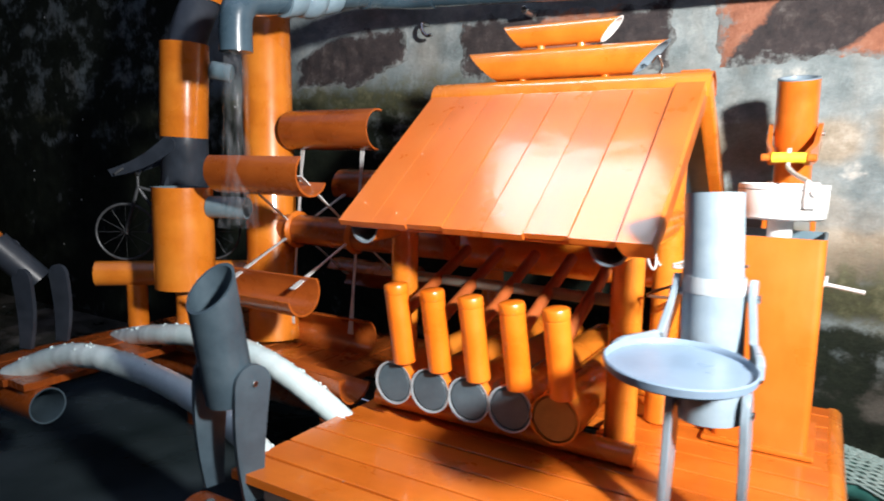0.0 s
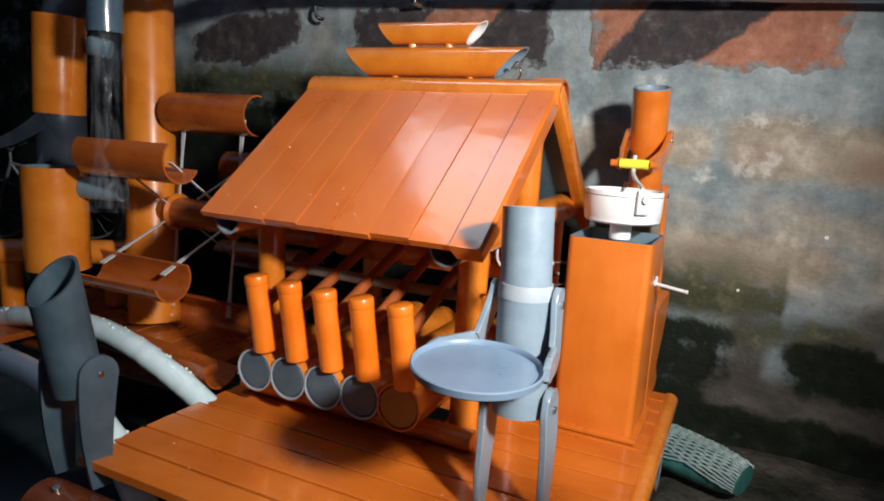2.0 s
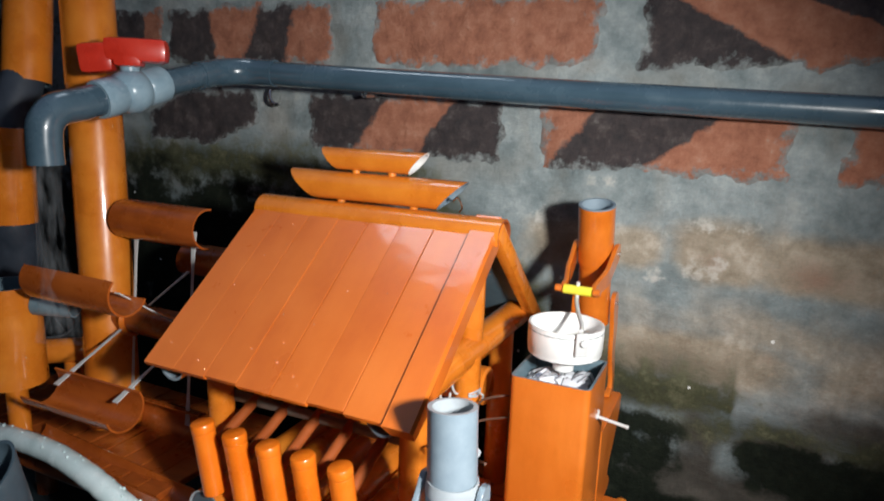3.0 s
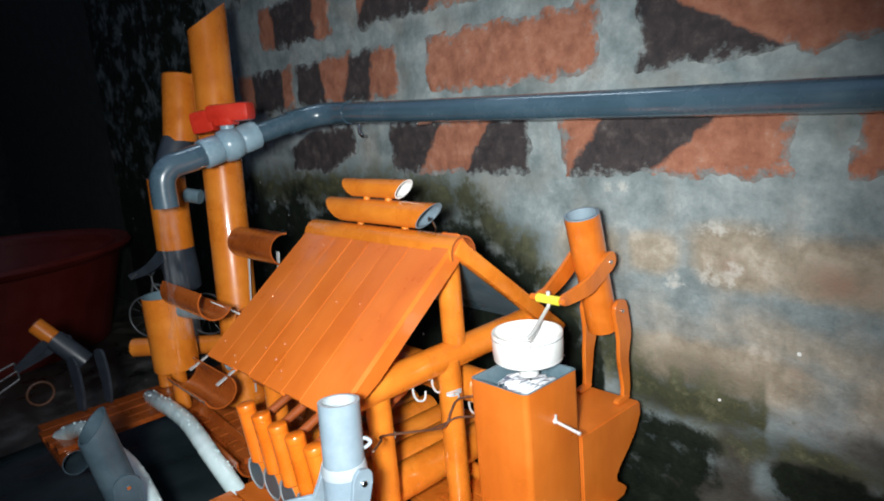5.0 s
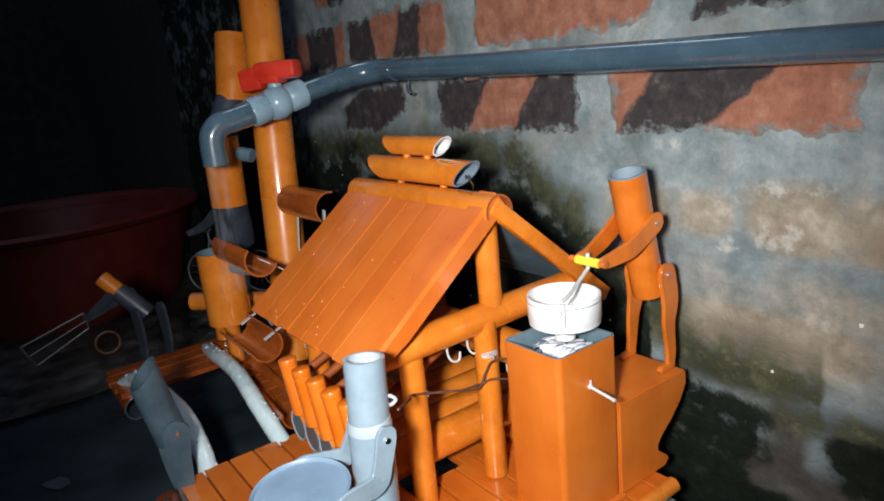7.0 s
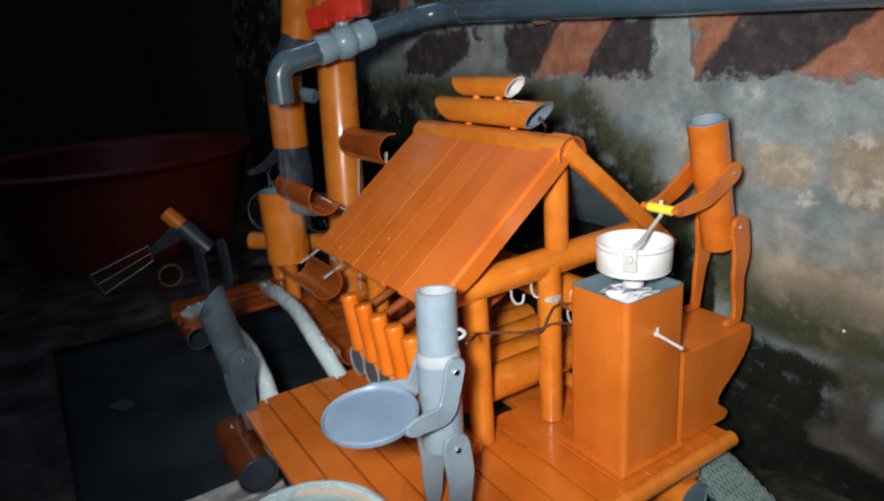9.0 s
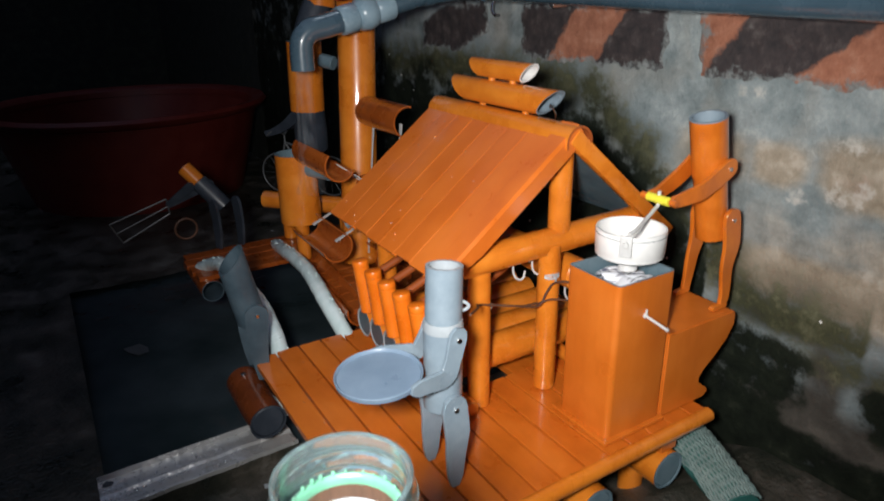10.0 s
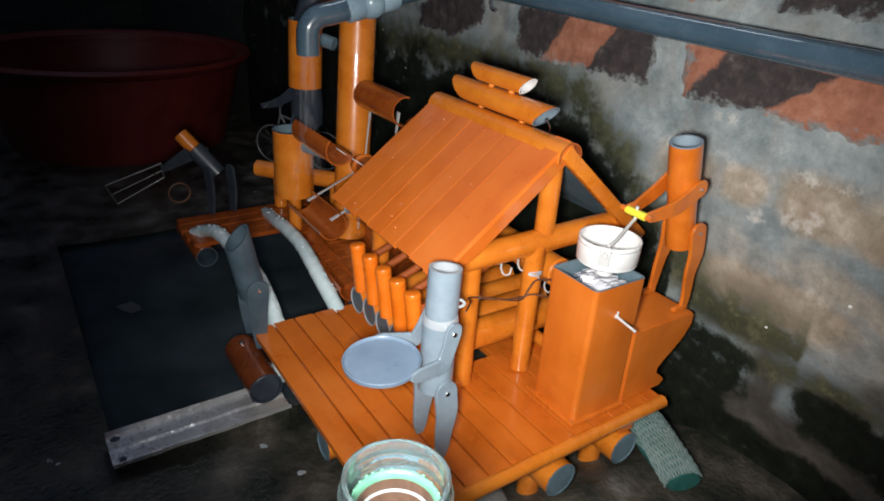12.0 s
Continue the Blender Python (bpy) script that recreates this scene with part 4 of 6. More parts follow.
# ---------------------------------------------------------------- platform
def build_platform():
    deck = thing("platform", (-0.05, -0.25, 0.0), "orange varnished board deck on pipe bearers", "deck")
    rng = random.Random(9)
    w, y = 0.0262, -0.4175
    while y < -0.085:
        left = -0.215 if y < -0.285 else -0.039
        bm = B()
        z = 0.0550 + rng.uniform(-0.0004, 0.0004)
        nx = 8
        a, b = y + 0.0010, min(y + w, -0.082) - 0.0010
        xl, xr = left + rng.uniform(-0.0012, 0.0012), 0.1085 + rng.uniform(-0.001, 0.001)
        rows = []
        for t in range(nx + 1):
            x = xl + (xr - xl) * t / nx
            rows.append([Vector((x, a, z - 0.006)), Vector((x, b, z - 0.006)), Vector((x, b, z - 0.0004)), Vector((x, b - 0.0004, z)), Vector((x, a + 0.0004, z)), Vector((x, a, z - 0.0004))])
        loft(bm, rows, True, True, True)
        part("plank", bm, orange_x, deck, "", False)
        y += w
    bm = B()
    rod(bm, (0.1130, -0.420, 0.0490), (0.1095, -0.080, 0.0490), 0.0070, seg=18)
    part("edge_rod", bm, orange_pipe, deck)
    for y, xr in ((-0.222, 0.112), (-0.132, 0.112)):
        bm = B()
        tube(bm, (-0.035, y, 0.0080), (xr, y, 0.0080), 0.0190, 0.0015, seg=28)
        rod(bm, (xr - 0.004, y, 0.0080), (xr - 0.0005, y, 0.0080), 0.0176, seg=28, mat=1)
        part("bearer_pipe", bm, [orange_pipe, grey_mid], deck, "orange pipe bearer with a slate grey end")
    for x in (-0.020,):
        bm = B()
        tube(bm, (x, -0.414, 0.0330), (x, -0.200, 0.0330), 0.0150, 0.0015, seg=28)
        rod(bm, (x, -0.4135, 0.0330), (x, -0.410, 0.0330), 0.0137, seg=28, mat=1)
        part("bearer_pipe", bm, [orange_pipe, grey_mid], deck, "orange pipe bearer with a slate grey end")
    for x, y in ((0.07, -0.222), (0.07, -0.132), (-0.02, -0.222), (-0.02, -0.132), (-0.020, -0.30), (0.085, -0.395), (-0.19, -0.345)):
        bm = B()
        rod(bm, (x, y, -0.060), (x, y, 0.0485 if y < -0.33 else 0.020), 0.012, seg=18)
        part("foot", bm, orange_pipe, deck)
    bm = B()
    block(bm, (-0.200, -0.190, 0.0400), (-0.030, -0.148, 0.0485), 0.001)
    part("cross_board", bm, orange_x, deck, "", False)
    for y in (-0.300, -0.130):
        bm = B()
        block(bm, (-0.205 if y < -0.2 else -0.02, y - 0.010, 0.0270 if y > -0.2 else 0.0475), (0.108, y + 0.010, 0.0488), 0.001)
        part("joist", bm, orange_x, deck, "", False)
    return deck


build_platform()


def build_side_log():
    log = thing("log_step", (-0.21, -0.425, -0.06), "short brown-orange pipe log with a dark end", "log")
    bm = B()
    tube(bm, (-0.240, -0.425, 0.0165), (-0.150, -0.425, 0.0165), 0.0190, 0.0015, seg=28)
    rod(bm, (-0.155, -0.425, 0.0165), (-0.1508, -0.425, 0.0165), 0.0176, seg=28, mat=1)
    rod(bm, (-0.2395, -0.425, 0.0165), (-0.235, -0.425, 0.0165), 0.0176, seg=28, mat=1)
    part("pipe", bm, [brown_orange, grey_black], log)
    bm = B()
    rod(bm, (-0.190, -0.424, -0.062), (-0.190, -0.424, 0.000), 0.007, seg=16)
    part("foot", bm, grey_black, log)
    bm = B()
    rod(bm, (-0.222, -0.428, 0.0345), (-0.222, -0.428, 0.0375), 0.0030, seg=12)
    part("screw", bm, steel, log, "bright screw head")


build_side_log()


# ---------------------------------------------------------------- square column with the bowl
def build_column():
    c = thing("square_column", (0.064, -0.166, 0.055), "tall square orange column, open at the top", "column")
    x0, x1, y0, y1, z0, z1, w, r = 0.034, 0.0945, -0.1990, -0.1325, 0.0555, 0.2035, 0.0020, 0.005

    def rounded(inset, z):
        pts = []
        for cx, cy, a0 in ((x1 - r, y1 - r, 0), (x0 + r, y1 - r, 90), (x0 + r, y0 + r, 180), (x1 - r, y0 + r, 270)):
            for k in range(5):
                a = radians(a0 + 22.5 * k)
                pts.append(Vector((cx + (r - inset) * math.cos(a), cy + (r - inset) * math.sin(a), z)))
        return pts

    bm = B()
    o = loft(bm, [rounded(0, z0 + (z1 - z0) * k / 6) for k in range(7)])
    i = loft(bm, [rounded(w, z1), rounded(w, z1 - 0.05)], mat=1)
    for k in range(20):
        j = (k + 1) % 20
        bm.faces.new((o[-1][k], o[-1][j], i[0][j], i[0][k])).material_index = 1
    part("casing", bm, [orange_up, grey_mid], c)
    bm = B()
    block(bm, (x0 + w, y0 + w, z1 - 0.052), (x1 - w, y1 - w, z1 - 0.048), 0.0)
    part("inner_floor", bm, grey_mid, c, "", False)
    bm = B()
    block(bm, (0.028, -0.2040, 0.0556), (0.0985, -0.1300, 0.0590), 0.0008)
    part("base_plate", bm, orange_x, c, "", False)
    bm = B()
    rod(bm, (0.0935, -0.166, 0.1705), (0.1185, -0.166, 0.1670), 0.0013, seg=10)
    rod(bm, (0.0955, -0.166, 0.1700), (0.0958, -0.166, 0.1760), 0.0011, seg=8)
    rod(bm, (0.0935, -0.166, 0.1705), (0.0960, -0.166, 0.1702), 0.0024, seg=10)
    rod(bm, (0.1165, -0.166, 0.1673), (0.1190, -0.166, 0.1669), 0.0015, seg=10)
    part("pin", bm, strap_white, c, "pale metal pin")
    return c


build_column()


def build_paper():
    wad = thing("crumpled_paper", (0.064, -0.166, 0.1555), "crumpled printed white paper stuffed in the square column", "paper")
    rng = random.Random(3)
    for k in range(8):
        cx, cy = 0.064 + rng.uniform(-0.018, 0.018), -0.166 + rng.uniform(-0.020, 0.020)
        a = rng.uniform(0, math.tau)
        pts = []
        for t in range(7):
            u = t / 6 - 0.5
            pts.append((cx + 0.030 * u * math.cos(a) * 0.7, cy + 0.030 * u * math.sin(a) * 0.7, 0.1885 + 0.008 * math.sin(math.pi * (u + 0.5)) * rng.uniform(0.4, 1.0) + rng.uniform(-0.001, 0.001)))
        bm = B()
        sweep(bm, pts, 0.0098, 10, 4, flat=0.10)
        part("sheet", bm, printed_paper, wad)
    bm = B()
    block(bm, (0.040, -0.193, 0.1555), (0.088, -0.139, 0.1870), 0.004)
    part("packing", bm, paper_white, wad)


build_paper()


def build_bowl():
    bowl = thing("grinder_bowl", (0.064, -0.158, 0.187), "white plastic bowl turning on a spindle with a wire crank", "bowl")
    bm = B()
    cx, cy, z = 0.064, -0.158, 0.2135
    lathe(bm, (cx, cy, z), [(0.0, 0.0), (0.0265, 0.0), (0.0284, 0.0015), (0.0287, 0.0055), (0.0290, 0.0060), (0.0293, 0.0235), (0.0290, 0.0245), (0.0276, 0.0245), (0.0270, 0.0235), (0.0265, 0.0035), (0.0, 0.0030)], 48)
    part("bowl_body", bm, white_plastic, bowl)
    bm = B()
    lathe(bm, (cx, cy, 0.2000), [(0.0, 0.0), (0.0078, 0.0), (0.0082, 0.0008), (0.0082, 0.0132), (0.0, 0.0136)], 24)
    part("hub", bm, white_plastic, bowl)
    bm = B()
    rod(bm, (cx, cy, 0.187), (cx, cy, 0.2005), 0.0030, seg=12)
    part("spindle", bm, steel, bowl)
    bm = B()
    lathe(bm, (cx, cy, z), [(0.0292, 0.0206), (0.02948, 0.0207), (0.02948, 0.0211), (0.0292, 0.0212)], 48)
    part("rim_line", bm, grey_dark, bowl, "thin dark line round the bowl")
    bm = B()
    sweep(bm, [(cx + 0.016, cy - 0.020, 0.2400), (cx + 0.014, cy - 0.010, 0.2412), (cx + 0.007, cy + 0.008, 0.2445), (cx + 0.001, cy + 0.025, 0.2490), (cx, cy + 0.030, 0.2525), (cx, cy + 0.030, 0.2640)], 0.0017, 10, 6)
    part("crank", bm, strap_white, bowl, "bent pale metal crank")
    bm = B()
    clip = axes_matrix((cx + 0.0168, cy - 0.0232, 0.2322), (0.806, 0.592, 0), (0.592, -0.806, 0))
    block(bm, (-0.005, 0.0008, -0.008), (0.005, 0.0040, 0.0085), 0.0010, clip)
    block(bm, (-0.005, -0.0055, -0.004), (0.005, -0.0028, 0.0085), 0.0010, clip)
    block(bm, (-0.005, -0.0075, 0.0070), (0.005, 0.0040, 0.0100), 0.0010, clip)
    rod(bm, clip @ Vector((0, 0.0036, -0.001)), clip @ Vector((0, 0.0066, -0.001)), 0.0026, seg=12)
    part("clamp", bm, strap_white, bowl, "pale metal clip over the rim", False)
    bm = B()
    rod(bm, (cx - 0.0115, cy + 0.030, 0.2570), (cx + 0.0115, cy + 0.030, 0.2570), 0.0039, seg=16)
    part("grip", bm, yellow_plastic, bowl, "yellow plastic grip")


build_bowl()


def build_stool():
    """A block sawn to a curved profile, standing between the column and the wall."""
    side = [(-0.1315, 0.1415), (-0.042, 0.1405), (-0.0385, 0.1380), (-0.0380, 0.1260), (-0.046, 0.1120), (-0.060, 0.1000), (-0.075, 0.0900), (-0.082, 0.0820), (-0.0815, 0.0750), (-0.074, 0.0690), (-0.066, 0.0650), (-0.064, 0.0610), (-0.070, 0.0556), (-0.1315, 0.0556)]
    bm = B()
    plate(bm, side, 0.062, axes_matrix((0.0635, 0, 0), (0, 1, 0), (0, 0, 1)))
    bmesh.ops.bevel(bm, geom=bm.edges[:], offset=0.0012, segments=2, affect="EDGES")
    single("carved_stand", bm, orange_up, (0.0635, -0.10, 0.0556), "orange wooden stand sawn to a curved profile", "stand", smooth=False)


build_stool()


# ---------------------------------------------------------------- dolls made of pipe
def build_grinder_doll():
    """Doll that turns the crank: two pipes for the body, bent forward, and sheet limbs."""
    bm = B()
    x = 0.0638
    low, high = Vector((x, -0.0490, 0.2090)), Vector((x, -0.0760, 0.3205))
    up = (high - low).normalized()
    tube(bm, low, low + up * 0.064, 0.0145, 0.0016, seg=28, rows=3)
    neck = low + up * 0.056
    lathe(bm, neck, [(0.0143, 0.0), (0.0148, 0.003), (0.0156, 0.008), (0.0158, 0.0585), (0.0132, 0.0585), (0.0130, 0.010), (0.0, 0.009)], 32, up=up)
    lathe(bm, neck, [(0.01575, 0.0586), (0.0157, 0.0596), (0.0134, 0.0596), (0.0131, 0.058), (0.0130, 0.020), (0.0, 0.0195)], 32, mat=1, up=up)
    for sx in (-1, 1):
        hip = Vector((x + sx * 0.0175, -0.0475, 0.2280))
        foot = Vector((x + sx * 0.0210, -0.0495, 0.1440))
        bent_limb(bm, [hip + V(0, -0.001, 0.010), hip, hip + V(sx * 0.0008, 0.0035, -0.024), hip + V(sx * 0.0015, 0.000, -0.046), foot + V(0, 0.002, 0.012), foot], [0.0075, 0.0108, 0.0105, 0.0075, 0.0055, 0.0050], 0.0040, (1, 0, 0))
        bent_limb(bm, [foot + V(0, 0.005, 0.001), foot + V(0, -0.006, 0.0005), foot + V(0, -0.0145, -0.0002)], [0.0028, 0.0026, 0.0020], 0.0050, (1, 0, 0))
        rod(bm, (x + sx * 0.010, hip.y, hip.z), (hip.x + sx * 0.0036, hip.y, hip.z), 0.0018, seg=10, mat=2)
        shoulder = Vector((x + sx * 0.0180, -0.0640, 0.2775))
        grip = Vector((0.064 + sx * 0.0125, -0.1280, 0.2570))
        mid = shoulder.lerp(grip, 0.5) + V(sx * 0.001, 0.001, -0.0055)
        bent_limb(bm, [shoulder + V(0, 0.009, 0.002), shoulder, shoulder.lerp(mid, 0.6) + V(0, 0, -0.001), mid, grip + V(0, 0.012, 0.000), grip], [0.0060, 0.0088, 0.0082, 0.0078, 0.0058, 0.0045], 0.0038, (1, 0, 0))
        rod(bm, (x + sx * 0.010, shoulder.y, shoulder.z), (shoulder.x + sx * 0.0034, shoulder.y, shoulder.z), 0.0018, seg=10, mat=2)
        rod(bm, grip, grip + V(sx * 0.006, 0, 0), 0.0030, seg=10)
    single("grinding_doll", bm, [orange_flat, grey_light, steel], (x, -0.05, 0.1415), "orange pipe doll standing on the stand turning a crank", "doll")


build_grinder_doll()


def build_winnow_doll():
    """Grey doll with a round tray, standing on the deck."""
    bm = B()
    x, y = 0.0475, -0.336
    tube(bm, (x, y + 0.002, 0.184), (x - 0.0035, y + 0.006, 0.2360), 0.0142, 0.0026, seg=32, mat_in=1)
    tube(bm, (x + 0.0025, y - 0.001, 0.1215), (x, y + 0.002, 0.190), 0.0152, 0.0018, seg=32, mat_in=0)
    lathe(bm, (x, y + 0.002, 0.1865), [(0.0142, 0.0), (0.0155, 0.0005), (0.0155, 0.004), (0.0146, 0.0085), (0.0140, 0.0085)], 32, mat=2)
    for sx in (-1, 1):
        hip = Vector((x + 0.002 + sx * 0.0178, y - 0.001, 0.1270))
        bent_limb(bm, [hip + V(0, 0.001, 0.011), hip, hip + V(sx * 0.0006, 0.002, -0.022), hip + V(sx * 0.001, 0.000, -0.045), Vector((hip.x + sx * 0.001, y - 0.002, 0.0560))], [0.0080, 0.0112, 0.0108, 0.0085, 0.0060], 0.0040, (1, 0, 0))
        rod(bm, (x + sx * 0.008, hip.y, hip.z), (hip.x + sx * 0.0038, hip.y, hip.z), 0.0022, seg=10, mat=3)
        shoulder = Vector((x + sx * 0.0180, y + 0.003, 0.1850))
        elbow = Vector((x - 0.001 + sx * 0.0225, y - 0.009, 0.1590))
        wrist = Vector((x - 0.005 + sx * 0.0320, y - 0.041, 0.1610))
        bent_limb(bm, [shoulder + V(0, 0.002, 0.009), shoulder, shoulder.lerp(elbow, 0.55) + V(0, 0.001, -0.001), elbow, elbow.lerp(wrist, 0.5) + V(0, 0, -0.0005), wrist], [0.0058, 0.0080, 0.0072, 0.0080, 0.0068, 0.0058], 0.0034, (1, 0, 0))
        rod(bm, (x + sx * 0.008, shoulder.y, shoulder.z), (shoulder.x + sx * 0.0036, shoulder.y, shoulder.z), 0.0022, seg=10, mat=3)
    single("winnowing_doll", bm, [grey_light, collar_white, collar_white, steel], (x, y, 0.0565), "light grey pipe doll holding out a round tray", "doll")
    tray = Vector((x - 0.005, y - 0.051, 0.1600))
    up = Vector((0.03, -0.05, 1.0)).normalized()
    bm = B()
    lathe(bm, tray, [(0.0, -0.0014), (0.0312, -0.0014), (0.0312, 0.0008), (0.0, 0.0008)], 48, up=up)
    dish = thing("tray", tray, "round light grey tray held by the standing grey doll", "tray")
    part("dish", bm, tray_blue, dish)
    bm = B()
    lathe(bm, tray, [(0.0308, -0.0012), (0.0325, -0.0004), (0.0330, 0.0030), (0.0323, 0.0036), (0.0316, 0.0030), (0.0309, 0.0010), (0.0308, -0.0012)], 48, up=up)
    part("rim", bm, tray_blue, dish)
    bm = B()
    sweep(bm, [(x + 0.005, y + 0.0125, 0.204), (x + 0.006, y + 0.0160, 0.2075), (x + 0.0080, y + 0.020, 0.204), (x + 0.006, y + 0.017, 0.2005), (x + 0.005, y + 0.0125, 0.202)], 0.0013, 8, 6)
    single("string_loop", bm, collar_white, (x + 0.012, y + 0.016, 0.197), "knotted white string loop tied to the grey doll", "string")
    bm = B()
    sweep(bm, [(x + 0.013, y + 0.018, 0.199), (x - 0.020, -0.288, 0.183), (-0.001, -0.266, 0.1680), (0.006, -0.2334, 0.1610), (0.006, -0.2068, 0.1535), (0.006, -0.1975, 0.1640), (0.010, -0.1925, 0.1745), (0.024, -0.1880, 0.1800), (0.0335, -0.1830, 0.1800)], 0.0010, 8, 6, wobble=0.3)
    single("pull_wire", bm, brown_wire, (0.006, -0.23, 0.160), "rusty brown pull wire strung between doll and post", "wire")
    bm = B()
    sweep(bm, [(0.006, -0.2230, 0.1580), (0.0055, -0.2040, 0.1560), (0.012, -0.1960, 0.1600), (0.0335, -0.1890, 0.1650)], 0.0009, 8, 6, wobble=0.3)
    single("pull_wire", bm, brown_wire, (0.006, -0.22, 0.158), "rusty brown wire bent round the post", "wire")
    bm = B()
    for k in range(3):
        sweep(bm, [Vector((-0.006 + 0.0112 * math.cos(a), -0.185 + 0.0112 * math.sin(a), 0.1765 + 0.0015 * k + 0.0008 * math.sin(3 * a + k))) for a in [radians(-60 + 75 * q / 8) for q in range(9)]], 0.0007, 6, 1)
    sweep(bm, [(0.0045, -0.1895, 0.178), (0.0080, -0.1915, 0.1800), (0.0105, -0.1905, 0.1780), (0.0090, -0.1900, 0.1745)], 0.0007, 6, 4)
    single("string_tie", bm, collar_white, (-0.006, -0.185, 0.176), "white string knotted round the orange house post", "string")


build_winnow_doll()


def build_squat_doll():
    bm = B()
    hip, top = Vector((-0.2205, -0.4110, 0.0990)), Vector((-0.2195, -0.4250, 0.1720))
    tube(bm, hip, top, 0.0154, 0.0018, seg=32, mat_in=0, cut1=0.022)
    for sx in (-1, 1):
        j = Vector((-0.2210 + sx * 0.0185, -0.4100, 0.1120))
        plate(bm, limb_outline(0.077, 0.0120, 0.0105, 0.0062, -0.002), 0.0040, axes_matrix(j, (0.25, 1, 0), (0, -0.05, 1)))
        rod(bm, j - Vector((sx * 0.008, 0, 0)), j + Vector((sx * 0.0036, 0, 0)), 0.0020, seg=10, mat=1)
    single("squatting_doll", bm, [grey_dark, steel], (-0.221, -0.414, 0.0345), "dark grey pipe doll leaning on sheet legs", "doll")


build_squat_doll()


# ---------------------------------------------------------------- hoses and pond rim
def build_hose(points, label):
    hose = thing("hose", points[-1], label, "hose", "hoses over the pond")
    bm = B()
    sweep(bm, points, 0.0098, 18, 12, wobble=0.05)
    part("hose_wall", bm, white_hose, hose)
    bm = B()
    rng = random.Random(len(label))
    path = smooth_path(points, 12)
    for k in range(85):
        c = path[rng.randrange(3, len(path) - 3)]
        a = rng.uniform(0, math.tau)
        o = Vector((0.35 * math.cos(a), 0.35 * math.sin(a), abs(math.sin(a * 3)) * 0.9 + 0.1)).normalized() * 0.0097
        bmesh.ops.create_icosphere(bm, subdivisions=1, radius=rng.uniform(0.0007, 0.0019), matrix=Matrix.Translation(c + o))
    tagged(part("water_bead", bm, white_hose, hose, "beads of water and scale"), "beads of water and scale", kind="stuff")


build_hose([(-0.540, -0.284, 0.058), (-0.490, -0.292, 0.071), (-0.448, -0.298, 0.080), (-0.400, -0.301, 0.087), (-0.346, -0.303, 0.088), (-0.300, -0.307, 0.083), (-0.267, -0.309, 0.074), (-0.235, -0.308, 0.060), (-0.212, -0.306, 0.046)], "wet white hose arching over the pond to the deck")
build_hose([(-0.505, -0.407, 0.058), (-0.475, -0.397, 0.073), (-0.441, -0.392, 0.084), (-0.402, -0.390, 0.089), (-0.366, -0.388, 0.088), (-0.330, -0.382, 0.081), (-0.295, -0.379, 0.072), (-0.258, -0.381, 0.064), (-0.228, -0.384, 0.052), (-0.198, -0.392, 0.030), (-0.165, -0.402, 0.012)], "wet white hose arching past the dark doll to the pond rim")


def build_channel():
    """Wet metal channel along the pond's near rim: two troughs, a low middle rib and a taller far lip."""
    m = axes_matrix((-0.1810, -0.485, -0.0270), (-0.025, 1, 0.0), (-1, -0.025, 0))
    bm = B()
    prof = [(-0.0262, 0.0048), (-0.0262, 0.0), (0.0262, 0.0), (0.0262, 0.0075), (0.0250, 0.0078), (0.0246, 0.0016), (0.0040, 0.0013), (0.0012, 0.0036), (-0.0010, 0.0036), (-0.0036, 0.0013), (-0.0246, 0.0014), (-0.0252, 0.0050)]
    loft(bm, [[m @ Vector((u + 0.0012 * noise.noise(Vector((u * 50, v * 60, 0))), v + 0.0008 * noise.noise(Vector((u * 40, v * 90, 4))), h + 0.0008 * noise.noise(Vector((u * 45, v * 70, 9))))) for v, h in prof] for u in [-0.101 + 0.191 * k / 24 for k in range(25)]], True, True, True)
    channel = thing("metal_channel", (-0.181, -0.485, -0.045), "wet dented aluminium channel beaded with water by the pond", "channel")
    part("profile", bm, worn_metal, channel, "", False)
    for u, v in ((-0.092, 0.0175), (-0.091, -0.0180)):
        bm = B()
        plate(bm, [(0.0042 * math.cos(a) * (1 + 0.25 * math.sin(2 * a + v * 90)), 0.0036 * math.sin(a)) for a in [math.tau * k / 14 for k in range(14)]], 0.0010, m @ Matrix.Translation((u, v, 0.0018)))
        part("hole", bm, grey_black, channel, "dark punched hole")
    bm = B()
    rng = random.Random(8)
    for k in range(120):
        u, v = -0.098 + 0.150 * rng.random() ** 1.6, rng.uniform(-0.0235, 0.0235)
        bmesh.ops.create_icosphere(bm, subdivisions=1, radius=rng.uniform(0.0006, 0.0017), matrix=m @ Matrix.Translation((u, v, 0.0018)) @ Matrix.Diagonal((1, 1, 0.6, 1)))
    tagged(part("water_bead", bm, water_bead, channel, "clear water beads"), "clear water beads", kind="stuff")
    bm = B()
    block(bm, (-0.2035, -0.580, -0.052), (-0.1585, -0.395, -0.0274), 0.003, None)
    single("rim_kerb", bm, ground_mat, (-0.181, -0.485, -0.052), "wet concrete kerb under the metal channel", "kerb", smooth=False)


build_channel()


